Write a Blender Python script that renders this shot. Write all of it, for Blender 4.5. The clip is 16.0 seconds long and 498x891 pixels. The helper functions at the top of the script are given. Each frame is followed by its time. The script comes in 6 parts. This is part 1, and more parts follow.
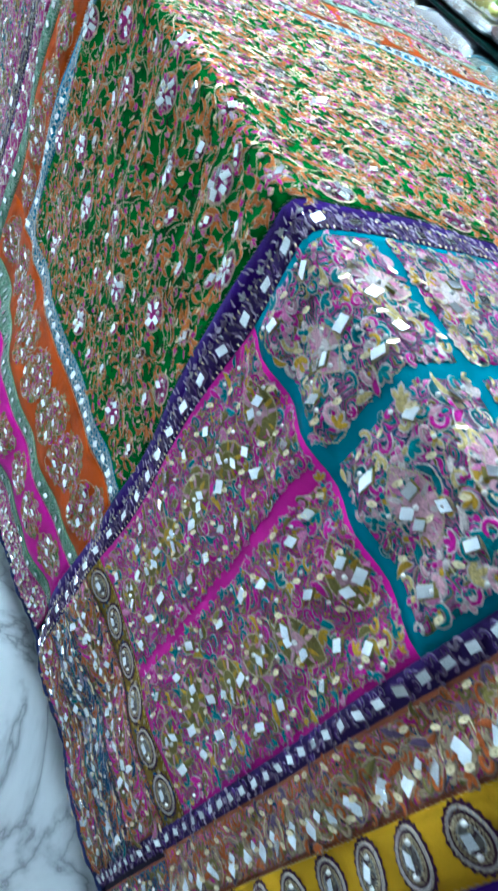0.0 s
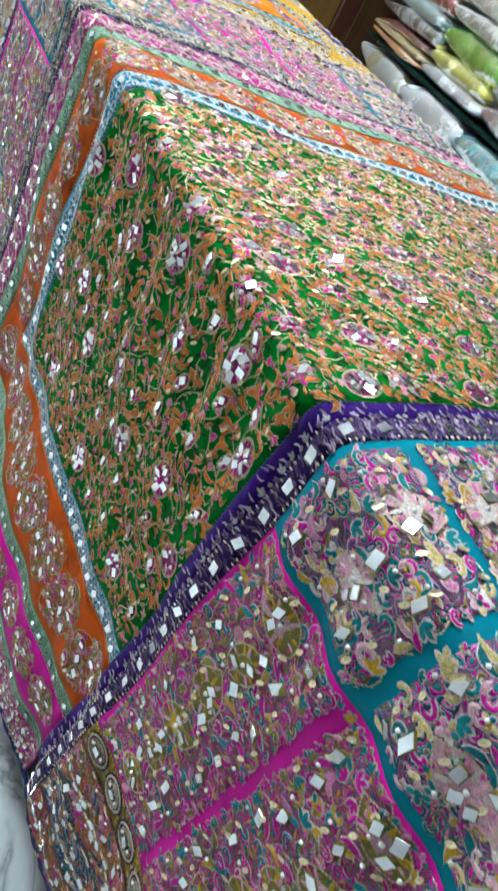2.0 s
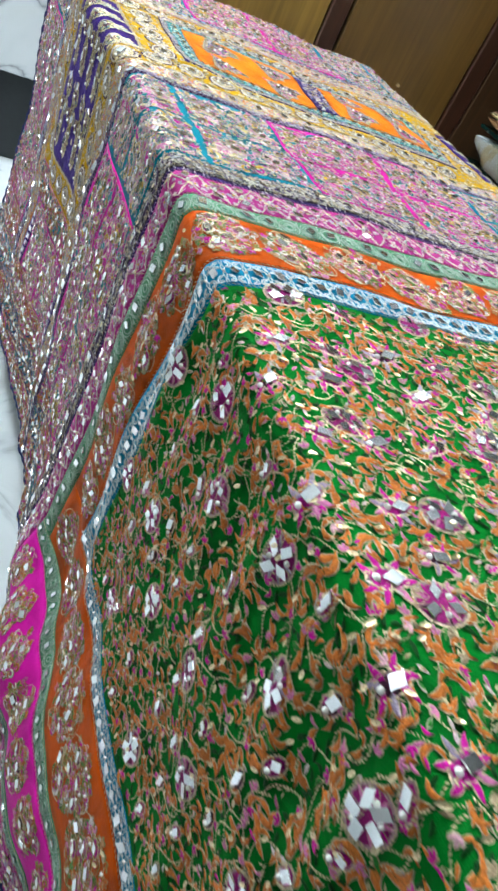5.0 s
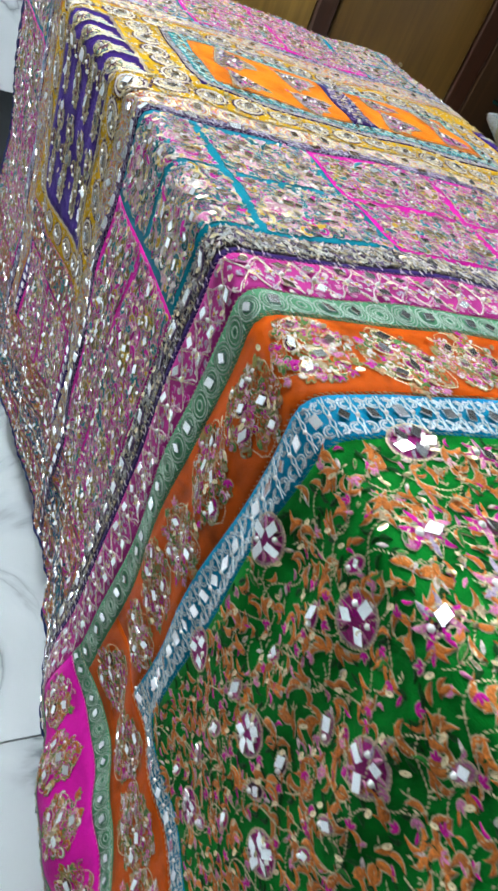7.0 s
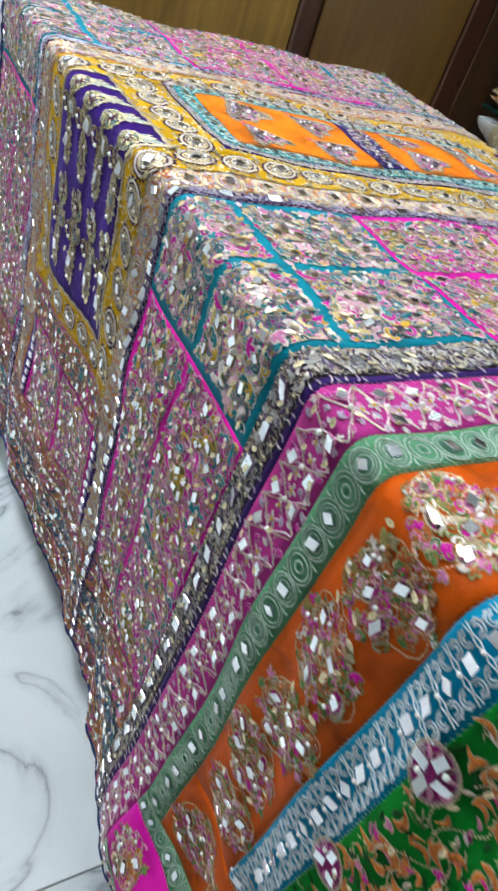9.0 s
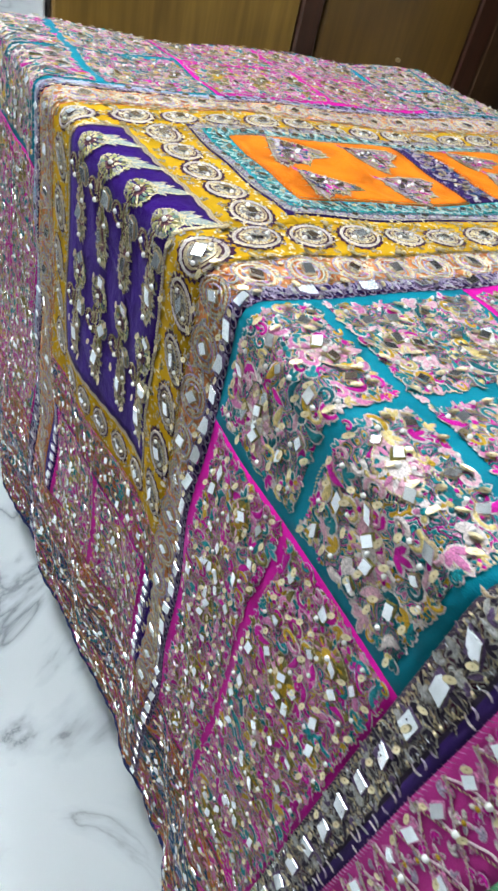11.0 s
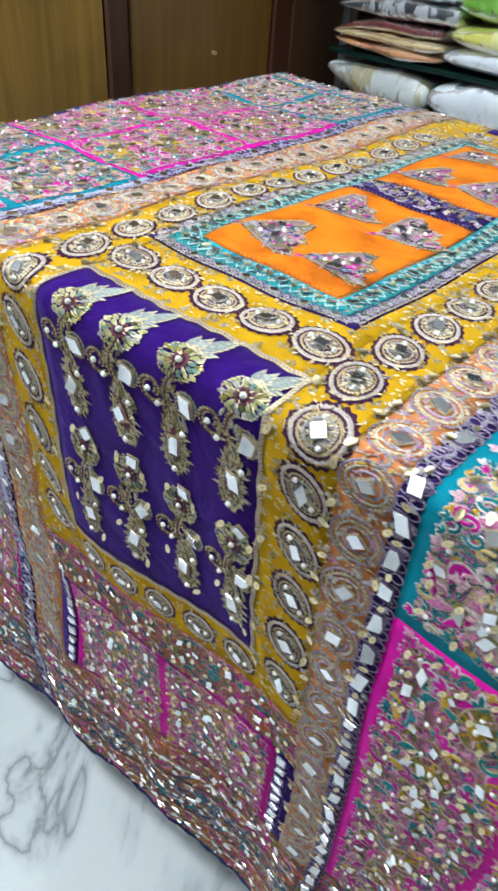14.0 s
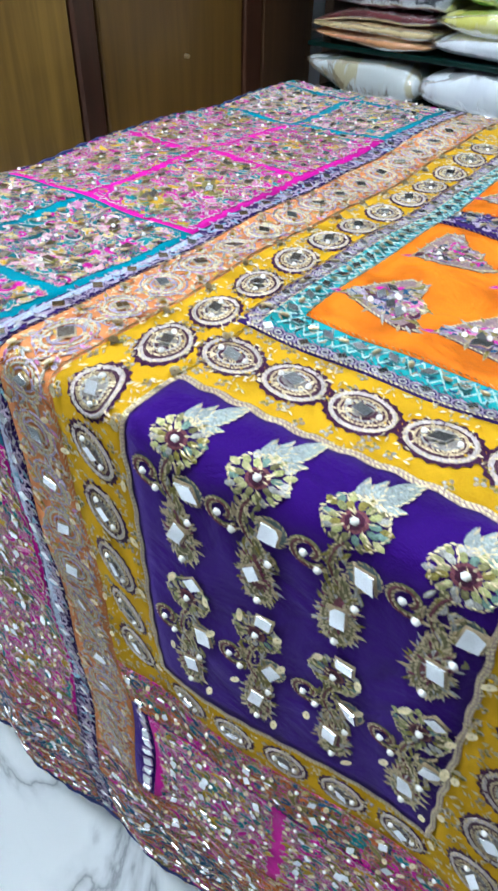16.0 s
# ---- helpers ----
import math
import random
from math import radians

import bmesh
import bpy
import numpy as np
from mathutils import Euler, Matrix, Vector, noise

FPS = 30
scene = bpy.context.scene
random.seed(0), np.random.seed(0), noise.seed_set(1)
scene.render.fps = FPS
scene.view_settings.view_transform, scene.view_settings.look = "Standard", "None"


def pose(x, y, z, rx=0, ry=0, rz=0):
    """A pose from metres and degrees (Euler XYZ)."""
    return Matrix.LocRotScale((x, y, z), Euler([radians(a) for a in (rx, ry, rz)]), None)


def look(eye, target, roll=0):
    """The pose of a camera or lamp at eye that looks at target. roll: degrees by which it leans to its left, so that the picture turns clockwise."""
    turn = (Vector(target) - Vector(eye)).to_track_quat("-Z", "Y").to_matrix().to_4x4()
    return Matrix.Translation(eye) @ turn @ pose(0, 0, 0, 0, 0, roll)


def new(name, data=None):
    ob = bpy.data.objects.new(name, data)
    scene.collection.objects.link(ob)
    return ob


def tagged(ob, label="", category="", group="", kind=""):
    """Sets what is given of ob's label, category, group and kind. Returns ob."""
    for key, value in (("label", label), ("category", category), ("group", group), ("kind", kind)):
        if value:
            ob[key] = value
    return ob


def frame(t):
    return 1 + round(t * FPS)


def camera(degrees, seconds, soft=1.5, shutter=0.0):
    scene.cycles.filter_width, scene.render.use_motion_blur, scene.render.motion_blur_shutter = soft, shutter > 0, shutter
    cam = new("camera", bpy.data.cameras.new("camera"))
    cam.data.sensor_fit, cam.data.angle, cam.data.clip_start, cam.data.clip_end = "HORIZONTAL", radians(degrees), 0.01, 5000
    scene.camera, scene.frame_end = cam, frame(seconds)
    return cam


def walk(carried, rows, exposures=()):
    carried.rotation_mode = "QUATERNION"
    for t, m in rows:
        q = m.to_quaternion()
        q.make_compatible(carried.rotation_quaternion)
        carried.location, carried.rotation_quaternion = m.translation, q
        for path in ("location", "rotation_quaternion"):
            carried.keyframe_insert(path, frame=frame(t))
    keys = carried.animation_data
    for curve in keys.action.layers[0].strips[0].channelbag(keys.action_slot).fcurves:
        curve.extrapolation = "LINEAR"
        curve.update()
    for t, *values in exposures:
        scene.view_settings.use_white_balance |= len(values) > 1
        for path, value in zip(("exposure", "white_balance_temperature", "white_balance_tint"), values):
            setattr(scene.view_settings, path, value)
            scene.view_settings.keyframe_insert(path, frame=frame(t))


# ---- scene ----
cam = camera(41.8, 16.0, soft=2.7, shutter=0.5)
PATH = [
    (0, (-0.286, -1.343, 0.983), (0.832, -0.347, -0.343), 34.3),
    (0.5, (-0.286, -1.294, 0.992), (0.837, -0.294, -0.327), 34.0),
    (1, (-0.285, -1.26, 1.003), (0.852, -0.261, -0.304), 34.7),
    (1.5, (-0.285, -1.238, 1.018), (0.867, -0.214, -0.257), 34.6),
    (2, (-0.286, -1.221, 1.03), (0.871, -0.162, -0.211), 34.1),
    (2.5, (-0.28, -1.192, 1.04), (0.871, -0.08, -0.159), 33.2),
    (3, (-0.269, -1.154, 1.043), (0.85, 0.008, -0.139), 32.7),
    (3.5, (-0.25, -1.099, 1.044), (0.802, 0.108, -0.154), 32.3),
    (4, (-0.226, -1.054, 1.047), (0.778, 0.186, -0.158), 31.8),
    (4.2, (-0.221, -1.036, 1.048), (0.758, 0.218, -0.164), 31.8),
    (6.3, (-0.201, -0.813, 1.012), (0.729, 0.449, -0.23), 27.2),
    (6.5, (-0.204, -0.79, 1.012), (0.733, 0.457, -0.239), 27.2),
    (7, (-0.214, -0.745, 1.016), (0.733, 0.476, -0.254), 26.2),
    (7.5, (-0.223, -0.705, 1.02), (0.752, 0.483, -0.26), 24.6),
    (8, (-0.232, -0.674, 1.026), (0.75, 0.515, -0.247), 22.6),
    (8.5, (-0.24, -0.632, 1.024), (0.743, 0.563, -0.243), 22.1),
    (9, (-0.236, -0.588, 1.015), (0.74, 0.626, -0.239), 21.6),
    (9.5, (-0.225, -0.526, 1.008), (0.722, 0.71, -0.247), 20.6),
    (10, (-0.209, -0.469, 1.003), (0.713, 0.774, -0.264), 18.4),
    (10.2, (-0.204, -0.447, 1.001), (0.711, 0.796, -0.271), 17.7),
    (12.3, (-0.205, -0.286, 1.021), (0.847, 0.792, -0.294), 9.7),
    (12.5, (-0.211, -0.269, 1.027), (0.882, 0.777, -0.282), 8.8),
    (13, (-0.226, -0.227, 1.035), (0.928, 0.762, -0.265), 7.2),
    (13.5, (-0.237, -0.182, 1.029), (0.934, 0.791, -0.267), 6.1),
    (14, (-0.242, -0.147, 1.022), (0.946, 0.827, -0.259), 4.9),
    (14.5, (-0.238, -0.097, 1.013), (0.965, 0.862, -0.266), 3.8),
    (15, (-0.224, -0.053, 1.007), (0.991, 0.878, -0.281), 2.9),
    (15.5, (-0.212, -0.005, 1.011), (1.006, 0.903, -0.289), 2.0),
    (16, (-0.203, 0.027, 1.021), (1.025, 0.926, -0.276), 1.5),
]
EXPOSURES = [(0.0, 0.88, 5300, 0), (0.5, 0.96, 5750, 2), (1.0, 0.88, 6050, 3), (2.0, 0.70, 6300, 5), (4.0, 0.50, 6400, 6), (7.0, 0.33, 6420, 9), (12.5, 0.14, 6500, 10), (15.0, 0.12, 6250, 10), (16.0, 0.13, 6050, 10)]
walk(cam, [(t, look(eye, target, roll)) for t, eye, target, roll in PATH], EXPOSURES)

# ---- world and light ----
TOP, WIDE, BEND, HEM = 0.80, 0.735, 0.016, 0.70   # table height, top width, edge radius, cloth drop
FAR, NEAR = 0.648, -1.72                          # ends of the table along y

world = bpy.data.worlds.new("room_air")
scene.world = world
world.use_nodes = True
world.node_tree.nodes["Background"].inputs[0].default_value = (0.75, 0.87, 1.0, 1)
world.node_tree.nodes["Background"].inputs[1].default_value = 0.15


# ---- materials ----
def shader(name):
    m = bpy.data.materials.new(name)
    m.use_nodes = True
    return m, m.node_tree.nodes, m.node_tree.links, m.node_tree.nodes["Principled BSDF"]


def setv(b, **kw):
    names = {"color": "Base Color", "rough": "Roughness", "metal": "Metallic", "sheen": "Sheen Weight", "coat": "Coat Weight",
             "coat_rough": "Coat Roughness", "spec": "Specular IOR Level", "emit": "Emission Strength", "emit_color": "Emission Color"}
    for k, v in kw.items():
        b.inputs[names[k]].default_value = (*v, 1) if isinstance(v, tuple) else v


def noise_node(n, l, coord, scale, detail=3, dist=0.0):
    t = n.new("ShaderNodeTexNoise")
    t.inputs["Scale"].default_value, t.inputs["Detail"].default_value, t.inputs["Distortion"].default_value = scale, detail, dist
    l.new(coord, t.inputs["Vector"])
    return t


def ramp(n, l, fac, stops):
    r = n.new("ShaderNodeValToRGB")
    while len(r.color_ramp.elements) < len(stops):
        r.color_ramp.elements.new(0.5)
    for e, (p, c) in zip(r.color_ramp.elements, stops):
        e.position, e.color = p, (*c, 1)
    l.new(fac, r.inputs["Fac"])
    return r.outputs["Color"]


def bump(n, l, b, height, strength, distance):
    k = n.new("ShaderNodeBump")
    k.inputs["Strength"].default_value, k.inputs["Distance"].default_value = strength, distance
    l.new(height, k.inputs["Height"])
    l.new(k.outputs["Normal"], b.inputs["Normal"])


def mixc(n, l, fac, a, b, mode="MIX"):
    m = n.new("ShaderNodeMix")
    m.data_type, m.blend_type = "RGBA", mode
    for sock, v in ((0, fac), (6, a), (7, b)):
        if hasattr(v, "links"):
            l.new(v, m.inputs[sock])
        elif isinstance(v, tuple):
            m.inputs[sock].default_value = (*v, 1)
        else:
            m.inputs[sock].default_value = v
    return m.outputs[2]


def fabric(name, color, rough=0.6, sheen=0.0, dark=0.6, crease=0.4, spec=0.08, low=0.3):
    """Plain woven silk: weave at half a millimetre, soft slubs and creases."""
    m, n, l, b = shader(name)
    uv = n.new("ShaderNodeUVMap").outputs["UV"]
    slub = noise_node(n, l, uv, 22, 4, 0.6)
    fine = noise_node(n, l, uv, 900, 2)
    # dark also tints the slub hollows, so fold shade is part of the colour
    c = ramp(n, l, slub.outputs["Fac"], [(low, tuple(v * dark for v in color)), (low + 0.2, color), (0.8, tuple(min(1, v * 1.15) for v in color))])
    c2 = mixc(n, l, 0.25, c, ramp(n, l, fine.outputs["Fac"], [(0.3, tuple(v * 0.5 for v in color)), (0.7, color)]))
    l.new(c2, b.inputs["Base Color"])
    setv(b, rough=rough, sheen=sheen, spec=spec)
    b.inputs["Sheen Tint"].default_value = (*(0.35 + 0.65 * v / max(color) for v in color), 1)
    add = n.new("ShaderNodeMath")
    add.operation = "MULTIPLY_ADD"
    l.new(slub.outputs["Fac"], add.inputs[0])
    add.inputs[1].default_value = 6 * crease
    l.new(fine.outputs["Fac"], add.inputs[2])
    bump(n, l, b, add.outputs[0], 0.35, 0.002)
    return m


def thread_material():
    """Embroidery floss: the colour of each stitch group, streaked by its strands."""
    m, n, l, b = shader("embroidery_thread")
    tint = n.new("ShaderNodeAttribute")
    tint.attribute_name = "tint"
    uv = n.new("ShaderNodeTexCoord").outputs["Object"]
    strand = noise_node(n, l, uv, 700, 2, 1.5)
    v = ramp(n, l, strand.outputs["Fac"], [(0.3, (0.42, 0.42, 0.42)), (0.65, (1.08, 1.08, 1.08))])
    l.new(mixc(n, l, 1.0, tint.outputs["Color"], v, "MULTIPLY"), b.inputs["Base Color"])
    setv(b, rough=0.5, spec=0.12)
    bump(n, l, b, strand.outputs["Fac"], 0.6, 0.0012)
    return m


def metal_material(name, color, rough, grain=300, strength=0.3):
    m, n, l, b = shader(name)
    uv = n.new("ShaderNodeTexCoord").outputs["Object"]
    g = noise_node(n, l, uv, grain, 2)
    l.new(ramp(n, l, g.outputs["Fac"], [(0.3, tuple(v * 0.65 for v in color)), (0.7, color)]), b.inputs["Base Color"])
    setv(b, rough=rough, metal=1.0)
    bump(n, l, b, g.outputs["Fac"], strength, 0.0008)
    return m


def plain(name, color, rough=0.5, metal=0.0, coat=0.0, grain=60.0, vary=0.12, bumpy=0.1, spec=0.5):
    m, n, l, b = shader(name)
    uv = n.new("ShaderNodeTexCoord").outputs["Object"]
    g = noise_node(n, l, uv, grain, 4)
    l.new(ramp(n, l, g.outputs["Fac"], [(0.3, tuple(v * (1 - vary) for v in color)), (0.7, tuple(min(1, v * (1 + vary)) for v in color))]), b.inputs["Base Color"])
    setv(b, rough=rough, metal=metal, coat=coat, spec=spec)
    if bumpy:
        bump(n, l, b, g.outputs["Fac"], bumpy, 0.002)
    return m


def marble_material():
    m, n, l, b = shader("polished_white_marble")
    info = n.new("ShaderNodeObjectInfo")
    co = n.new("ShaderNodeNewGeometry").outputs["Position"]
    shift = n.new("ShaderNodeVectorMath")
    shift.operation = "MULTIPLY_ADD"
    l.new(info.outputs["Random"], shift.inputs[0])
    shift.inputs[1].default_value = (7, 5, 3)
    l.new(co, shift.inputs[2])
    big = noise_node(n, l, shift.outputs[0], 2.7, 7, 1.0)
    absn = n.new("ShaderNodeMath")
    absn.operation = "SUBTRACT"
    absn.inputs[1].default_value = 0.5
    l.new(big.outputs["Fac"], absn.inputs[0])
    ab = n.new("ShaderNodeMath")
    ab.operation = "ABSOLUTE"
    l.new(absn.outputs[0], ab.inputs[0])
    mask = noise_node(n, l, shift.outputs[0], 3.0, 2)
    vein = ramp(n, l, ab.outputs[0], [(0.0, (0.40, 0.41, 0.43)), (0.006, (0.66, 0.67, 0.69)), (0.022, (0.88, 0.89, 0.90)), (0.055, (0.99, 0.99, 0.99))])
    cloud = ramp(n, l, noise_node(n, l, shift.outputs[0], 1.4, 4, 0.8).outputs["Fac"], [(0.35, (0.62, 0.645, 0.655)), (0.6, (0.78, 0.80, 0.81))])
    gate = ramp(n, l, mask.outputs["Fac"], [(0.40, (0, 0, 0)), (0.54, (1, 1, 1))])
    l.new(mixc(n, l, gate, cloud, mixc(n, l, 1.0, cloud, vein, "MULTIPLY")), b.inputs["Base Color"])
    setv(b, rough=0.2)
    return m


def wood_material(name, dark, light, scale=1.0, rough=0.35):
    m, n, l, b = shader(name)
    co = n.new("ShaderNodeTexCoord").outputs["Object"]
    mp = n.new("ShaderNodeMapping")
    mp.inputs["Scale"].default_value = (17 * scale, 17 * scale, 0.8 * scale)
    l.new(co, mp.inputs["Vector"])
    g = noise_node(n, l, mp.outputs[0], 1.3, 6, 1.2)
    f = noise_node(n, l, mp.outputs[0], 9, 3, 0.3)
    c = ramp(n, l, g.outputs["Fac"], [(0.32, dark), (0.5, tuple((a + e) / 2 for a, e in zip(dark, light))), (0.68, light)])
    l.new(mixc(n, l, 0.13, mixc(n, l, 0.4, c, ramp(n, l, noise_node(n, l, co, 2.2, 3, 0.5).outputs["Fac"], [(0.35, dark), (0.65, light)])), ramp(n, l, f.outputs["Fac"], [(0.35, dark), (0.65, light)])), b.inputs["Base Color"])
    setv(b, rough=rough, coat=0.25, coat_rough=0.3)
    bump(n, l, b, f.outputs["Fac"], 0.08, 0.001)
    return m


THREAD = thread_material()
ZARI = metal_material("gold_zari_thread", (0.74, 0.61, 0.38), 0.36, 900, 0.6)
SEQUIN = metal_material("gold_sequin", (0.95, 0.79, 0.48), 0.34, 200, 0.1)
MIRROR = metal_material("mirror_glass", (0.92, 0.94, 0.96), 0.24, 40, 0.02)
PEARL = plain("white_bead", (0.85, 0.82, 0.78), 0.15, coat=0.6, bumpy=0)
KIT = (THREAD, ZARI, MIRROR, SEQUIN, PEARL)
T_, Z_, M_, S_, B_ = range(5)

SILK = {
    # low dark values on green and violet paint in the shadows of folds
    "green": fabric("green_silk", (0.005, 0.185, 0.020), 0.55, 0.0, 0.30, 1.6, 0.02),
    "purple": fabric("violet_silk", (0.029, 0.004, 0.135), 0.5, 0.14, 0.45, 2.2, 0.02),
    "yellow": fabric("mustard_silk", (0.60, 0.335, 0.012), 0.6, 0.0, 0.6, 0.8, 0.02),
    "peach": fabric("peach_silk", (0.72, 0.26, 0.09)),
    "orange": fabric("orange_silk", (0.90, 0.21, 0.010), 0.55, 0.0, 0.50, 2.2, 0.08, 0.36),
    "rust": fabric("burnt_orange_silk", (0.57, 0.082, 0.002), 0.5, 0.0, 0.42, 1.2),
    "teal": fabric("teal_silk", (0.002, 0.22, 0.30), 0.55),
    "magenta": fabric("magenta_silk", (0.66, 0.008, 0.33), 0.55),
    "blue": fabric("turquoise_silk", (0.002, 0.24, 0.41)),
    "mint": fabric("pale_green_silk", (0.10, 0.29, 0.15)),
    "pink": fabric("deep_pink_silk", (0.50, 0.035, 0.25)),
    "grape": fabric("dark_violet_ribbon", (0.036, 0.014, 0.11)),
    "ash": fabric("grey_violet_ribbon", (0.075, 0.055, 0.085)),
    "navy": fabric("navy_ribbon", (0.03, 0.04, 0.13)),
    "brown": fabric("russet_silk", (0.32, 0.10, 0.05)),
    "slate": fabric("slate_blue_silk", (0.08, 0.12, 0.22)),
    "olive": fabric("olive_silk", (0.26, 0.17, 0.02)),
    "aqua": fabric("aqua_ribbon", (0.02, 0.33, 0.35)),
}


def ground_material(name, cols, rim, scale):
    """Close satin stitch: coiling bands of a few thread colours with pale outlines, gathered into small rosettes."""
    m, n, l, b = shader(name)
    uv = n.new("ShaderNodeUVMap").outputs["UV"]

    def maths(op, a, c, d=0.0):
        k = n.new("ShaderNodeMath")
        k.operation = op
        for sock, v in zip(k.inputs, (a, c, d)):
            if hasattr(v, "links"):
                l.new(v, sock)
            else:
                sock.default_value = v
        return k.outputs[0]

    wob = noise_node(n, l, uv, scale * 0.9, 1)
    add = n.new("ShaderNodeVectorMath")
    add.operation = "MULTIPLY_ADD"
    l.new(wob.outputs["Color"], add.inputs[0])
    add.inputs[1].default_value = (0.8 / scale, 0.8 / scale, 0)
    l.new(uv, add.inputs[2])
    v = n.new("ShaderNodeTexVoronoi")
    v.voronoi_dimensions = "2D"
    v.inputs["Scale"].default_value = scale
    l.new(add.outputs[0], v.inputs["Vector"])
    sep = n.new("ShaderNodeSeparateColor")
    l.new(v.outputs["Color"], sep.inputs[0])
    flow = noise_node(n, l, uv, scale * 1.25, 1, 0.9)
    p = maths("MULTIPLY_ADD", v.outputs["Distance"], 1.25, sep.outputs[0])
    p = maths("FRACT", maths("MULTIPLY_ADD", flow.outputs["Fac"], 2.6, p), 0.0)
    k = len(cols)
    r = n.new("ShaderNodeValToRGB")
    r.color_ramp.interpolation = "CONSTANT"
    while len(r.color_ramp.elements) < 2 * k:
        r.color_ramp.elements.new(0.5)
    for i, e in enumerate(r.color_ramp.elements):
        e.position, e.color = (i // 2 + 0.76 * (i % 2)) / k, (*(rim if i % 2 else cols[i // 2]), 1)
    l.new(p, r.inputs["Fac"])
    strand = noise_node(n, l, uv, 650, 2, 1.0)
    shade = ramp(n, l, strand.outputs["Fac"], [(0.3, (0.5, 0.5, 0.5)), (0.68, (1.1, 1.1, 1.1))])
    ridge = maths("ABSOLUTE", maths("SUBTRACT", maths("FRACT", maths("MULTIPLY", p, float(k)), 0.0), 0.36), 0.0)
    # shade in the grooves between stitch bands, multiplied into the colour
    groove_shade = ramp(n, l, ridge, [(0.30, (1, 1, 1)), (0.40, (0.25, 0.25, 0.25)), (0.46, (1, 1, 1))])
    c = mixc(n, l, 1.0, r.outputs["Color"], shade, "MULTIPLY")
    l.new(mixc(n, l, 1.0, c, groove_shade, "MULTIPLY"), b.inputs["Base Color"])
    setv(b, rough=0.5, spec=0.12)
    bump(n, l, b, maths("SUBTRACT", 1.0, ridge), 0.8, 0.003)
    return m


LINING = fabric("dark_cotton_lining", (0.05, 0.04, 0.07), 0.8)
MARBLE = marble_material()
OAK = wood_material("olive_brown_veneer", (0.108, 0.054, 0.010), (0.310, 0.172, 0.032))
# same veneer, darkened in colour for the weaker light on the right door
OAK_SHADED = wood_material("shaded_olive_veneer", (0.070, 0.032, 0.008), (0.195, 0.098, 0.020))
WALNUT = wood_material("red_brown_trim", (0.030, 0.011, 0.006), (0.070, 0.026, 0.012))
UMBER = wood_material("umber_veneer", (0.030, 0.014, 0.007), (0.085, 0.040, 0.015))
DARKWOOD = wood_material("dark_walnut", (0.012, 0.008, 0.006), (0.036, 0.021, 0.012))
SHADE = plain("grey_bounce_wall", (0.22, 0.22, 0.23), 0.7, grain=8, vary=0.05, bumpy=0.05)
PAINT = plain("white_wall_paint", (0.78, 0.80, 0.82), 0.7, grain=8, vary=0.03, bumpy=0.05)
BEIGE = plain("beige_bounce_wall", (0.48, 0.48, 0.46), 0.7, grain=8, vary=0.05, bumpy=0.05)
GROUT = plain("grey_grout", (0.30, 0.31, 0.32), 0.9)
BLACK = plain("black_plinth", (0.012, 0.016, 0.018), 0.35)


# ---- helpers for meshes ----
def part(name, bm, material, parent=None, label=""):
    me = bpy.data.meshes.new(name)
    bm.to_mesh(me)
    bm.free()
    for mt in material if isinstance(material, (tuple, list)) else (material,):
        me.materials.append(mt)
    ob = new(name, me)
    ob.parent = parent
    if label:
        tagged(ob, label)
    return ob


def thing(name, label, category, group="", at=(0, 0, 0)):
    ob = new(name)
    ob.empty_display_size = 0.05
    ob.location = at
    return tagged(ob, label, category, group)


def box(x0, x1, y0, y1, z0, z1, bevel=0.003):
    bm = bmesh.new()
    bmesh.ops.create_cube(bm, size=1, matrix=Matrix.LocRotScale(((x0 + x1) / 2, (y0 + y1) / 2, (z0 + z1) / 2), None, (x1 - x0, y1 - y0, z1 - z0)))
    if bevel:
        bmesh.ops.bevel(bm, geom=bm.edges[:], offset=bevel, segments=1, affect="EDGES")
    return bm


# ---- the draped surface: s runs along the table, w across it from the near-side edge ----
def ease(v, a, b):
    t = np.clip((v - a) / (b - a), 0, 1)
    return t * t * (3 - 2 * t)


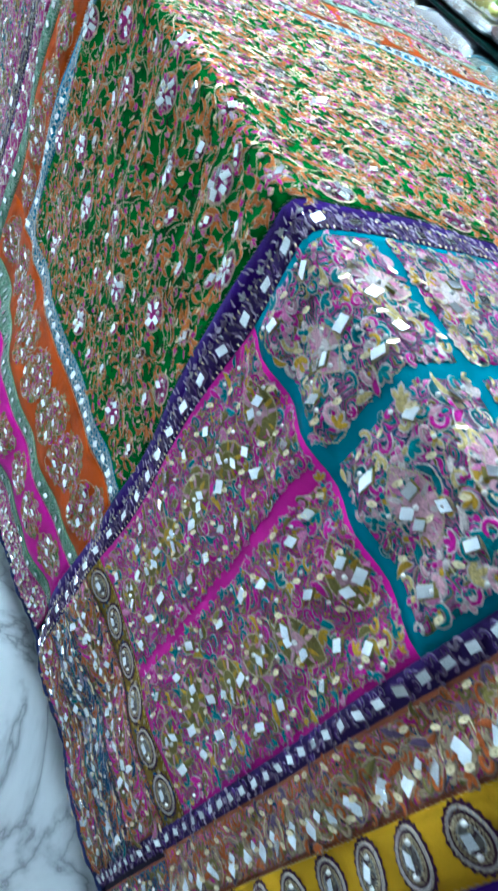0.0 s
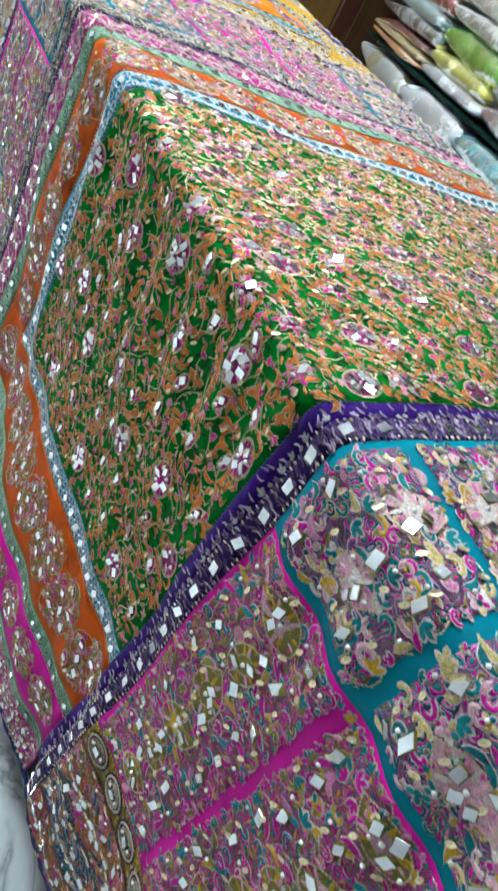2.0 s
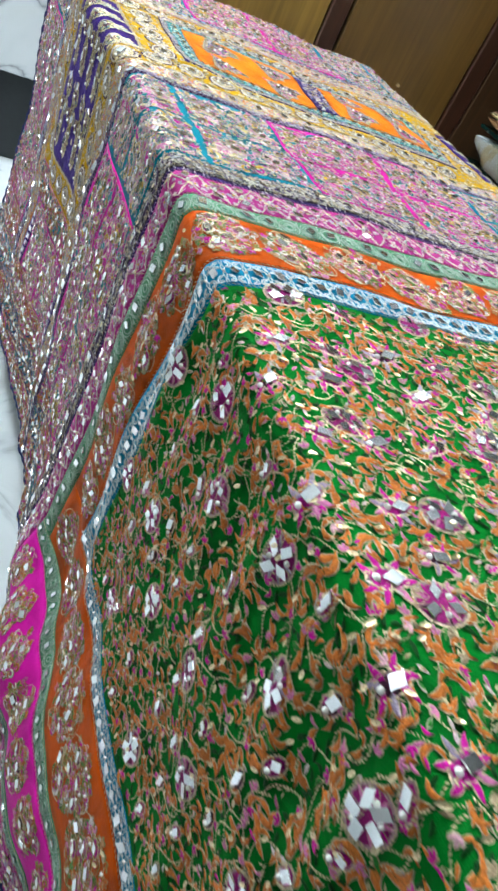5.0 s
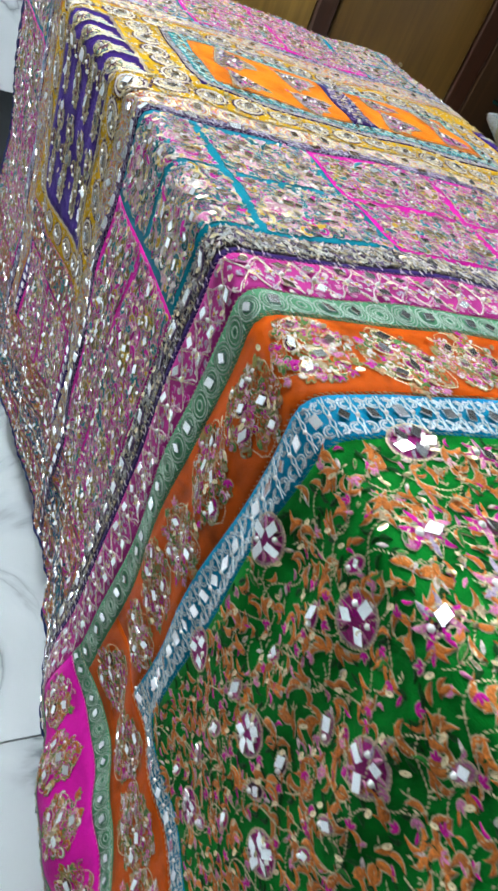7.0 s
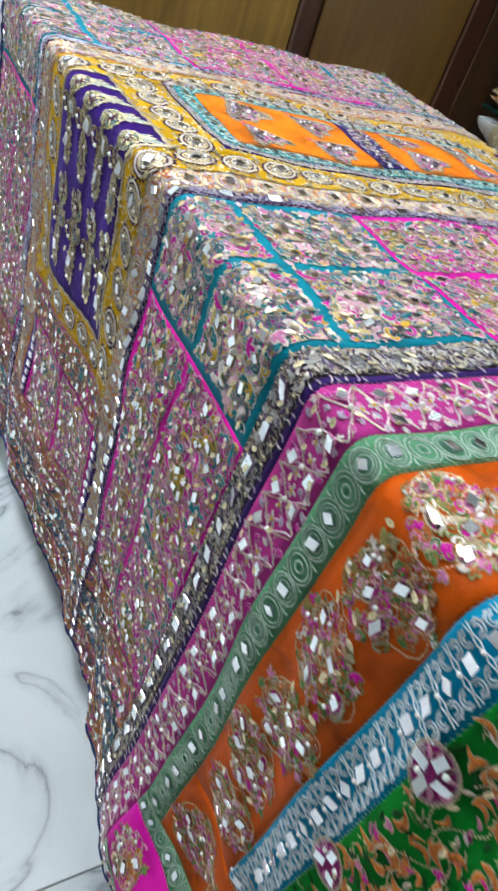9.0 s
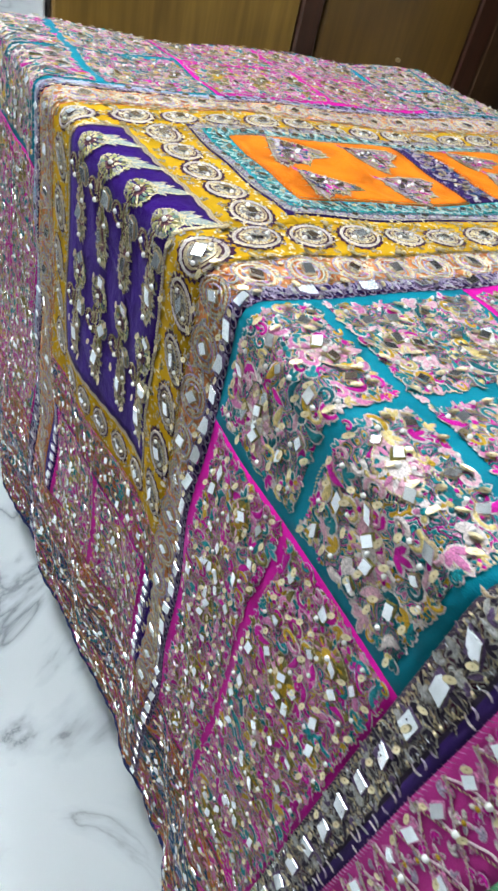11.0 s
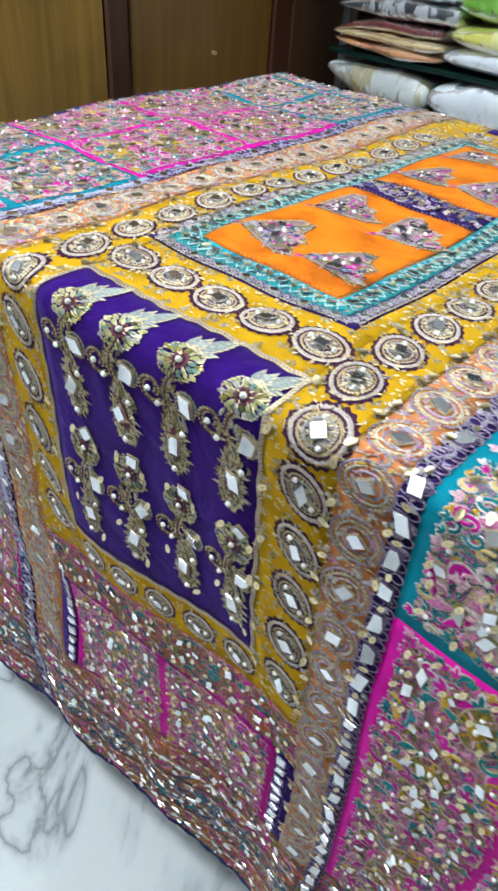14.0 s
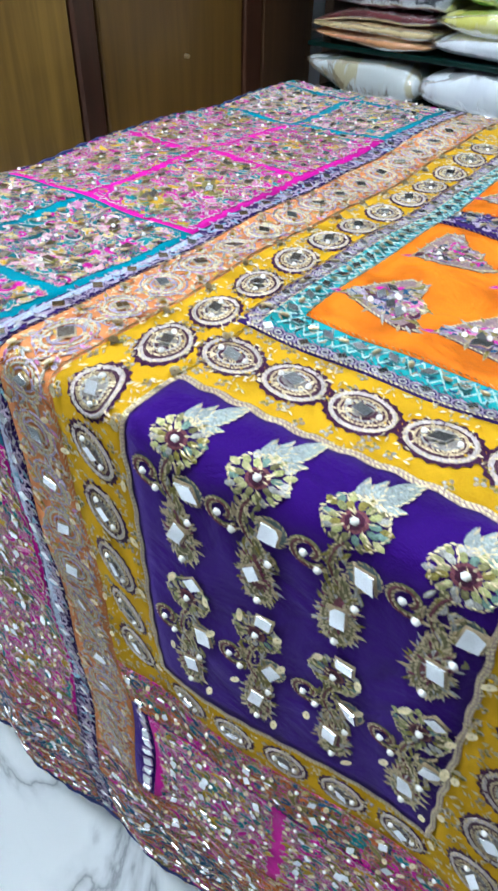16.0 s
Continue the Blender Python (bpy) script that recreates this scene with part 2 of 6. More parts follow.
def drape(s, w):
    s, w = np.asarray(s, float), np.asarray(w, float)
    x, z = np.clip(w, 0, WIDE), np.zeros_like(w)
    z = np.where(w < -BEND, w, z)
    a = np.clip((w + BEND) / (2 * BEND), 0, 1) * np.pi / 2
    arc = np.abs(w) <= BEND
    x, z = np.where(arc, BEND - BEND * np.cos(a), x), np.where(arc, -BEND + BEND * np.sin(a), z)
    v = w - WIDE
    b = np.clip((BEND - v) / (2 * BEND), 0, 1) * np.pi / 2
    rarc = np.abs(v) <= BEND
    x, z = np.where(rarc, WIDE - BEND + BEND * np.cos(b), x), np.where(rarc, -BEND + BEND * np.sin(b), z)
    z = np.where(v > BEND, -v, z)
    down = np.maximum(-w, 0)
    flare = 0.022 + 0.036 * np.exp(-((s + 0.66) / 0.24) ** 2) - 0.020 * np.exp(-((s + 0.18) / 0.10) ** 2) + 0.012 * np.exp(-((s - 0.52) / 0.12) ** 2) - 0.026 * np.exp(-((s - 0.02) / 0.17) ** 2)
    fold = 0.0036 * np.sin(37 * s + 1.1 + 3 * down) + 0.0016 * np.sin(71 * s + 0.4 - 4 * down)
    bulge = 0.009 * ease(s, -0.06, 0.04) + 0.009 * ease(s, 0.07, 0.22)
    out = 0.010 * ease(down, 0.02, 0.2) * (1 - ease(s, -0.06, 0.04) * (1 - ease(down, 0.3, 0.6))) + bulge * (1 - ease(w, 0.0, 0.055)) * (1 - ease(down, 0.28, 0.62)) + flare * ease(down, 0.30, 0.62) + fold * ease(down, 0.18, 0.68)
    out = out + 0.0022 * np.sin(46 * s + 27 * down + 2 * np.sin(15 * s + 4 * down)) * ease(down, 0.03, 0.16)
    pucker = 0.0042 * np.sin(84 * s + 21 * down + 0.6) * np.exp(-((down - 0.09) / 0.07) ** 2) * ease(-s, 0.30, 0.52)
    out = out + pucker * ease(down, 0.0, 0.05)
    bell = np.exp(-((s + 0.49) / 0.12) ** 2)
    out = out + bell * ease(down, 0.28, 0.34) * (flare * (ease(down, 0.48, 0.60) - ease(down, 0.30, 0.62)) + 0.020 * ease(down, 0.49, 0.585) - 0.032 * ease(down, 0.60, 0.70))
    away = np.maximum(v, 0)
    out2 = 0.03 * ease(away, 0.02, 0.6) + 0.008 * np.sin(31 * s) * ease(away, 0.1, 0.6)
    x = x - out + out2
    flat = ease(w, 0.0, 0.08) * ease(-v, 0.0, 0.08)
    z = z + 0.0022 * flat * (np.sin(23 * s + 9 * w) + np.sin(17 * w - 11 * s + 1.0) + 0.5 * np.sin(61 * s + 40 * w))
    tip = np.maximum(s - (FAR - 0.014), 0)
    z = z - 25.0 * tip * tip + 0.003 * ease(s, FAR - 0.07, FAR) * np.sin(19 * w + 1.0)
    hang = ease(s, -0.20, -0.06) * (1 - ease(s, 0.31, 0.42)) * (1 - 0.6 * ease(down, 0.35, 0.70))
    y = s - 0.06 * down * hang
    z = z - 0.014 * ease(s, 0.05, 0.25) * ease(down, 0.03, 0.20) * hang
    return np.stack([x, y, TOP + z], -1)


def lift(s, w, h):
    """Points of the cloth raised by h along its normal."""
    e = 1e-3
    n = np.cross(drape(s, w + e) - drape(s, w - e), drape(s + e, w) - drape(s - e, w))
    n /= np.linalg.norm(n, axis=-1, keepdims=True) + 1e-12
    return drape(s, w) + n * np.asarray(h)[..., None]


def sheet(name, s0, s1, w0, w1, material, parent, label="", h=0.0, step=0.012):
    """One patch of cloth, with a turned edge 2 mm deep."""
    ns, nw = max(2, int((s1 - s0) / step) + 2), max(2, int((w1 - w0) / step) + 2)
    S, Wd = np.meshgrid(np.linspace(s0, s1, ns), np.linspace(w0, w1, nw), indexing="ij")
    hh = np.full(S.shape, h)
    S, Wd, hh = np.pad(S, 1, "edge"), np.pad(Wd, 1, "edge"), np.pad(hh, 1, constant_values=h - 0.002)
    co = lift(S, Wd, hh).reshape(-1, 3)
    a, b = S.shape
    idx = np.arange(a * b).reshape(a, b)
    f = np.stack([idx[:-1, :-1], idx[:-1, 1:], idx[1:, 1:], idx[1:, :-1]], -1).reshape(-1, 4)
    me = bpy.data.meshes.new(name)
    me.from_pydata(co.tolist(), [], f.tolist())
    uv = me.uv_layers.new(name="UVMap")
    flat = np.stack([S.ravel(), Wd.ravel()], -1)[f.ravel()]
    uv.data.foreach_set("uv", flat.ravel())
    me.polygons.foreach_set("use_smooth", [True] * len(me.polygons))
    me.materials.append(material)
    ob = new(name, me)
    ob.parent = parent
    if label:
        tagged(ob, label)
    return ob


# ---- stitches: small raised pieces in the cloth's own plane ----
class Stamp:
    """Triangles in a local plane (a along s, b along w, height), each with a colour and a material of KIT."""

    def __init__(self):
        self.v, self.f, self.c, self.m, self.n, self.beds = [], [], [], [], 0, []

    def add(self, v, f, c, m):
        v, f = np.asarray(v, float), np.asarray(f, int)
        self.v.append(v)
        self.f.append(f + self.n)
        self.c.append(np.tile(np.asarray(c, float), (len(f), 1)))
        self.m.append(np.full(len(f), m))
        self.n += len(v)
        return self

    def fan(self, pts, h0, h1, c, m=T_):
        pts = np.asarray(pts, float)
        k = len(pts)
        v = np.vstack([np.c_[pts, np.full(k, h0)], [[*pts.mean(0), h1]]])
        i = np.arange(k)
        return self.add(v, np.stack([i, np.full(k, k), (i + 1) % k], -1), c, m)

    def slab(self, pts, h0, h1, c, m, inset=0.8):
        """A flat piece with a sloped rim."""
        pts = np.asarray(pts, float)
        k, mid = len(pts), pts.mean(0)
        v = np.vstack([np.c_[pts, np.full(k, h0)], np.c_[mid + (pts - mid) * inset, np.full(k, h1)]])
        i = np.arange(k)
        j = (i + 1) % k
        f = np.vstack([np.stack([i, i + k, j], -1), np.stack([j, i + k, j + k], -1), np.stack([np.full(k - 2, k), k + np.arange(2, k), k + np.arange(1, k - 1)], -1)])
        return self.add(v, f, c, m)

    def cord(self, path, width, h, c, m=T_, closed=False):
        p = np.asarray(path, float)
        k = len(p)
        d = (np.roll(p, -1, 0) - np.roll(p, 1, 0)) if closed else np.gradient(p, axis=0)
        d /= np.linalg.norm(d, axis=1, keepdims=True) + 1e-9
        o = np.stack([-d[:, 1], d[:, 0]], -1) * width / 2
        v = np.vstack([np.c_[p - o, np.zeros(k)], np.c_[p, np.full(k, h)], np.c_[p + o, np.zeros(k)]])
        i = np.arange(k if closed else k - 1)
        j = (i + 1) % k
        f = np.vstack([np.stack([i, i + k, j], -1), np.stack([j, i + k, j + k], -1), np.stack([i + k, i + 2 * k, j + k], -1), np.stack([j + k, i + 2 * k, j + 2 * k], -1)])
        return self.add(v, f, c, m)

    def join(self, other, a=0, b=0, turn=0.0, sa=1.0, sb=None, h=0.0):
        v, f, c, m = other.arrays()
        if len(v):
            w = place_local(v, a, b, turn, sa, sa if sb is None else sb, h)
            self.v.append(w)
            self.f.append(f + self.n)
            self.c.append(c)
            self.m.append(m)
            self.n += len(w)
        return self

    def arrays(self):
        if not self.v:
            return np.zeros((0, 3)), np.zeros((0, 3), int), np.zeros((0, 3)), np.zeros(0, int)
        if len(self.v) > 1:
            self.v, self.f, self.c, self.m = [np.vstack(self.v)], [np.vstack(self.f)], [np.vstack(self.c)], [np.concatenate(self.m)]
        return self.v[0], self.f[0], self.c[0], self.m[0]


def place_local(v, a, b, turn, sa, sb, h):
    c, s = math.cos(turn), math.sin(turn)
    x, y = v[:, 0] * sa, v[:, 1] * sb
    return np.stack([a + c * x - s * y, b + s * x + c * y, v[:, 2] + h], -1)


def stitched(name, stamp, parent, label="", kind="", h=0.0006):
    """Lays a stamp, whose a and b are s and w, onto the cloth as one mesh."""
    v, f, c, m = stamp.arrays()
    if not len(v):
        return None
    co = lift(v[:, 0], v[:, 1], v[:, 2] + h)
    glass = f[m == M_]
    if len(glass):
        # each cut mirror stays flat: its eight corners lie in the tangent plane at its middle
        idx = glass.reshape(-1, 10, 3).min((1, 2))[:, None] + np.arange(8)
        p = v[idx]
        g, e = p.mean(1), 1e-3
        mid = drape(g[:, 0], g[:, 1])
        ts = (drape(g[:, 0] + e, g[:, 1]) - drape(g[:, 0] - e, g[:, 1])) / (2 * e)
        tw = (drape(g[:, 0], g[:, 1] + e) - drape(g[:, 0], g[:, 1] - e)) / (2 * e)
        nn = np.cross(tw, ts)
        nn /= np.linalg.norm(nn, axis=-1, keepdims=True)
        d = p - g[:, None] * [1, 1, 0]
        co[idx] = mid[:, None] + d[..., :1] * ts[:, None] + d[..., 1:2] * tw[:, None] + (d[..., 2:] + h) * nn[:, None]
    me = bpy.data.meshes.new(name)
    me.vertices.add(len(co))
    me.vertices.foreach_set("co", co.ravel())
    me.loops.add(3 * len(f))
    me.loops.foreach_set("vertex_index", f.ravel().astype(np.int32))
    me.polygons.add(len(f))
    me.polygons.foreach_set("loop_start", np.arange(0, 3 * len(f), 3, dtype=np.int32))
    for mt in KIT:
        me.materials.append(mt)
    me.polygons.foreach_set("material_index", m.astype(np.int32))
    me.polygons.foreach_set("use_smooth", ~np.isin(m, (M_, S_)))
    at = me.attributes.new("tint", "FLOAT_COLOR", "FACE")
    at.data.foreach_set("color", np.c_[c, np.ones(len(c))].ravel())
    me.update()
    me.validate()
    ob = new(name, me)
    ob.parent = parent
    if label or kind:
        tagged(ob, label, kind=kind)
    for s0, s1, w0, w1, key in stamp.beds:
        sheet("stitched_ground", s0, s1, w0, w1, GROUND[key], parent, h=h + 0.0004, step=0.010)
    return ob


def oval(k, ra, rb, turn=0.0):
    t = np.arange(k) * 2 * np.pi / k + turn
    return np.stack([ra * np.cos(t), rb * np.sin(t)], -1)


def leafshape(length, width, k=5):
    t = np.linspace(0, 1, k + 1)
    y = width * np.sin(np.pi * t ** 0.8)
    return np.vstack([np.c_[length * t, y], np.c_[length * t[::-1][1:-1], -y[::-1][1:-1]]])


def turned(p, a):
    c, s = math.cos(a), math.sin(a)
    return np.asarray(p) @ np.array([[c, s], [-s, c]])


# thread colours
CREAM, WHITE, ROSE, HOT = (0.78, 0.67, 0.64), (0.80, 0.80, 0.80), (0.76, 0.24, 0.47), (0.68, 0.008, 0.36)
GOLD, OLIVE, LILAC, TEAL = (0.68, 0.40, 0.03), (0.28, 0.23, 0.06), (0.48, 0.38, 0.52), (0.01, 0.25, 0.28)
RUST, LEAFY, MAROON, SKY = (0.55, 0.13, 0.025), (0.10, 0.24, 0.06), (0.09, 0.015, 0.05), (0.25, 0.48, 0.62)
PALE, SILVER, VIOLET, SAND = (0.66, 0.60, 0.46), (0.50, 0.48, 0.46), (0.10, 0.03, 0.24), (0.48, 0.36, 0.22)
DEEP = (0.02, 0.10, 0.22)
DUSK = (0.16, 0.10, 0.20)

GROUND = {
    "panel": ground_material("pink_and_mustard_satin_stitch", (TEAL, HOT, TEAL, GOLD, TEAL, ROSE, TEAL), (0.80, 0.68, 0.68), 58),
    # darker threads and rim put the near panel's dimmer light into the colour
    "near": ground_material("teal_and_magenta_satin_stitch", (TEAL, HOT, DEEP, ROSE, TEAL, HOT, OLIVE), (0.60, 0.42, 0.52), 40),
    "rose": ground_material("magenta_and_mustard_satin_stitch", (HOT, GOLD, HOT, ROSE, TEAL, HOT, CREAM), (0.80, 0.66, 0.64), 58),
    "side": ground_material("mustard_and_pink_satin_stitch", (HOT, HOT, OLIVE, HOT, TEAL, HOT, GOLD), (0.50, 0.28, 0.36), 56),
    # paler mix that brightens the far sides through their thread colour
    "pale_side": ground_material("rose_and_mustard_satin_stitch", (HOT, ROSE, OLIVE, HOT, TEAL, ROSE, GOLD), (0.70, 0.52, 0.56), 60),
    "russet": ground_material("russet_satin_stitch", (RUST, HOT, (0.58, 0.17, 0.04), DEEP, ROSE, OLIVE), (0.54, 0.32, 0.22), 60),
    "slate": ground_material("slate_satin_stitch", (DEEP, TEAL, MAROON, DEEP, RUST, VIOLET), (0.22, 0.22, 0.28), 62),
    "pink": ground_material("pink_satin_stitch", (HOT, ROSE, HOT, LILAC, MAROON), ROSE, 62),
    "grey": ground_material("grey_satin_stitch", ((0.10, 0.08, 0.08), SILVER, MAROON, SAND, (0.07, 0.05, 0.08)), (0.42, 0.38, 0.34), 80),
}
rnd = random.Random(7)


def pick(cols):
    return cols[rnd.randrange(len(cols))]


def dim(c, a=0.8, b=1.15):
    k = rnd.uniform(a, b)
    return tuple(v * k for v in c)


def flower(petals, cols, rim, core, reach=1.0, fat=0.36):
    """Unit flower: rimmed round petals and a round core."""
    st = Stamp()
    for i in range(petals):
        ang = 2 * math.pi * (i + rnd.uniform(-0.1, 0.1)) / petals
        r = reach * rnd.uniform(0.85, 1.1)
        pos = turned([[r * 0.56, 0]], ang)[0]
        st.fan(turned(oval(7, r * 0.48, fat), ang) + pos, 0.0, 0.0006, rim)
        st.fan(turned(oval(6, r * 0.36, fat * 0.66), ang) + pos, 0.0004, 0.0012, dim(pick(cols)))
    st.fan(oval(7, 0.3, 0.3), 0.0008, 0.0018, core)
    return st


def leaf(col, rim):
    st = Stamp()
    p = leafshape(2.0, 0.42, 4) - [1.0, 0]
    st.fan(p, 0, 0.0005, rim)
    return st.fan(p * 0.68, 0.0004, 0.0011, col)


def curved_leaf(ln, wd, bend, col, rim):
    """A tapered leaf along a bent spine, with a fine rim."""
    st = Stamp()
    t = np.linspace(-1, 1, 6)
    spine = np.stack([t * ln, bend * ln * (1 - t * t)], -1)
    for k, (sc, h0, h1, c) in enumerate(((1.0, 0.0, 0.0004, rim), (0.72, 0.0003, 0.0010, col))):
        half = wd * sc * np.sqrt(np.clip(1 - t * t, 0, 1)) * (1 - 0.35 * t) + 1e-5
        p = spine * [0.93 + 0.07 * (1 - k), 1]
        up, lo = p + np.stack([0 * t, half], -1), p - np.stack([0 * t, half], -1)
        n = len(t)
        v = np.vstack([np.c_[up, np.full(n, h0)], np.c_[p, np.full(n, h1)], np.c_[lo, np.full(n, h0)]])
        i = np.arange(n - 1)
        f = np.vstack([np.stack([i, i + 1, i + n], -1), np.stack([i + 1, i + n + 1, i + n], -1), np.stack([i + n, i + n + 1, i + 2 * n], -1), np.stack([i + n + 1, i + 2 * n + 1, i + 2 * n], -1)])
        st.add(v, f, c, T_)
    return st


def zari_fill(st, a, b, ra, rb, n, col=None):
    """Short gold stitches strewn over an oval."""
    for _ in range(n):
        g, r = rnd.uniform(0, 6.3), math.sqrt(rnd.random())
        p = np.array([a + ra * r * math.cos(g), b + rb * r * math.sin(g)])
        st.fan(turned([[-0.0024, 0], [0, 0.0006], [0.0024, 0], [0, -0.0006]], g + rnd.uniform(-0.5, 0.5)) + p, 0.0010, 0.0021, GOLD if col is None else col, Z_ if col is None else T_)
    return st


def mirror_piece(ra, rb, frame_c=None, diamond=False, tilt=0.0):
    """A cut mirror, a skewed oblong or a lozenge, with a sloped rim in a thread frame."""
    st = Stamp()
    sk = rnd.uniform(-0.35, 0.35) * ra
    base = oval(4, ra * 1.25, rb * 1.25) if diamond else np.array([[-ra - sk, -rb], [ra - sk, -rb], [ra + sk, rb], [-ra + sk, rb]])
    if frame_c is not None:
        st.slab(base * 1.20, 0.0, 0.0007, frame_c, T_, 0.88)
    st.slab(base, 0.0007, 0.0016, (1, 1, 1), M_, 0.96)
    v = st.v[-1]
    v[:, 2] += (tilt + rnd.uniform(-0.16, 0.16)) * v[:, 0] + rnd.uniform(-0.16, 0.16) * v[:, 1]
    return st


def curl(r, cols, rim):
    """A coiled satin-stitch scroll: pale outline, coloured band, a darker heart."""
    st = Stamp()
    t = np.linspace(0, 1, 8)
    a = t * rnd.uniform(3.4, 4.8) * rnd.choice((-1, 1)) + rnd.uniform(0, 6.3)
    q = np.stack([np.cos(a), np.sin(a) * rnd.uniform(0.6, 0.9)], -1) * (r * (1.0 - 0.62 * t))[:, None]
    c = pick(cols)
    st.cord(q, r * 0.60, 0.0007, rim)
    st.join(Stamp().cord(q, r * 0.34, 0.0009, dim(c)), h=0.00035)
    return st.fan(oval(6, r * 0.20, r * 0.17), 0.0006, 0.0014, dim(pick(cols)))


def spray(r, cols, rim):
    """Three small leaves from one point."""
    st = Stamp()
    c = dim(pick(cols))
    for g in (-0.75, 0.0, 0.75):
        k = rnd.uniform(0.8, 1.1) * (1.25 if g == 0 else 1.0)
        st.fan(turned(oval(7, r * 0.58 * k, r * 0.32) + [r * 0.50 * k, 0], g), 0, 0.0005, rim)
        st.fan(turned(oval(6, r * 0.44 * k, r * 0.20) + [r * 0.48 * k, 0], g), 0.0004, 0.0011, c)
    return st


def couched(st, path, pitch=0.0024, width=0.0014, closed=False):
    """A gold cord of short slanted stitches along a path."""
    p = np.asarray(path, float)
    if closed:
        p = np.vstack([p, p[:1]])
    seg = np.linalg.norm(np.diff(p, axis=0), axis=1)
    cum = np.concatenate([[0], np.cumsum(seg)])
    n = max(2, int(cum[-1] / pitch))
    at = (np.arange(n) + 0.5) * cum[-1] / n
    x, y = np.interp(at, cum, p[:, 0]), np.interp(at, cum, p[:, 1])
    g = np.arctan2(np.gradient(y), np.gradient(x))
    for a, b, h in zip(x, y, g):
        st.fan(turned([[-pitch * 0.62, 0], [0, width / 2], [pitch * 0.62, 0], [0, -width / 2]], h + 0.45 + rnd.uniform(-0.25, 0.25)) + [a, b], 0.0006, 0.0014, GOLD, Z_)
    return st


def sequin(ra, rb):
    """A cupped oval sequin with a sewing hole."""
    st = Stamp()
    st.fan(oval(9, ra, rb * 0.82), 0.0006, 0.0002, (1, 1, 1), S_)
    st.v[-1][:, 2] += 0.0010 + rnd.uniform(-0.12, 0.12) * st.v[-1][:, 0] + rnd.uniform(-0.12, 0.12) * st.v[-1][:, 1]
    return st.fan(oval(4, 0.0011, 0.0003), 0.0014, 0.0016, (0.34, 0.20, 0.07))


def bead(r):
    st = Stamp()
    ring = oval(6, r, r)
    v = np.vstack([np.c_[ring, np.zeros(6)], np.c_[ring * 0.75, np.full(6, r * 0.8)], [[0, 0, r * 1.15]]])
    i = np.arange(6)
    j = (i + 1) % 6
    return st.add(v, np.vstack([np.stack([i, i + 6, j], -1), np.stack([j, i + 6, j + 6], -1), np.stack([i + 6, np.full(6, 12), j + 6], -1)]), (1, 1, 1), B_)


def scatter(s0, s1, w0, w1, pitch, jitter=0.35):
    rows = max(1, int(round((w1 - w0) / pitch)))
    cols = max(1, int(round((s1 - s0) / pitch)))
    for i in range(cols):
        for j in range(rows):
            yield (s0 + (i + 0.5 + rnd.uniform(-jitter, jitter)) * (s1 - s0) / cols, w0 + (j + 0.5 + rnd.uniform(-jitter, jitter)) * (w1 - w0) / rows)


def edge_cord(st, s0, w0, s1, w1, width=0.0022, c=GOLD, m=Z_, step=0.0048):
    """A twisted couched cord, laid as short slanted stitches."""
    k = max(2, int(math.hypot(s1 - s0, w1 - w0) / step))
    d = np.array([s1 - s0, w1 - w0]) / k
    nrm = np.array([-d[1], d[0]]) / np.linalg.norm(d)
    for i in range(k):
        a = np.array([s0, w0]) + d * i
        p = [a - nrm * width * 0.5, a + d * 0.5, a + d * 1.0 + nrm * width * 0.5, a + d * 0.5]
        st.fan(p, 0.0005, 0.0016, c, m)
    return st


def bugle_row(st, s0, w0, s1, w1, pitch, length, width):
    """A row of short silver tube beads set across a line."""
    k = max(2, int(math.hypot(s1 - s0, w1 - w0) / pitch))
    g = math.atan2(w1 - w0, s1 - s0) + math.pi / 2
    for i in range(k):
        if rnd.random() < 0.12:
            continue
        f = (i + 0.5) / k
        p_ = turned([[-length / 2, -width / 2], [length / 2, -width / 2], [length / 2, width / 2], [-length / 2, width / 2]], g + rnd.uniform(-0.3, 0.3))
        st.slab(p_ + np.array([s0 + f * (s1 - s0), w0 + f * (w1 - w0)]), 0.0004, 0.0016, (1, 1, 1), Z_ if rnd.random() < 0.6 else M_, 0.6)
    return st


# ---- room ----
def structure(name, bm, material, label, category):
    return tagged(part(name, bm, material), label, category, kind="structure")


floor = structure("floor", box(-1.9, 2.4, -3.2, 2.4, -0.06, -0.004, 0), GROUT, "grey grout bed under polished marble floor tiles", "floor")
structure("ceiling", box(-1.9, 2.4, -3.2, 2.4, 2.7, 2.8, 0), PAINT, "plain white painted ceiling", "ceiling")
# unseen wall, its grey-beige set for the light it throws on the side
structure("bounce_wall_west", box(-2.0, -1.9, -3.2, 2.4, -0.06, 2.8, 0), BEIGE, "unseen grey-beige wall added for bounce light", "wall")
structure("wall_east", box(2.4, 2.5, -3.2, 2.4, -0.06, 2.8, 0), PAINT, "plain white painted wall", "wall")
# unseen wall added at the near end, grey to hold back bounce light
structure("bounce_wall_south", box(-2.0, 2.5, -3.3, -3.2, -0.06, 2.8, 0), SHADE, "unseen grey wall added to limit bounce light", "wall")
structure("wall_north", box(-2.0, 2.5, 2.4, 2.5, -0.06, 2.8, 0), PAINT, "plain white painted wall", "wall")


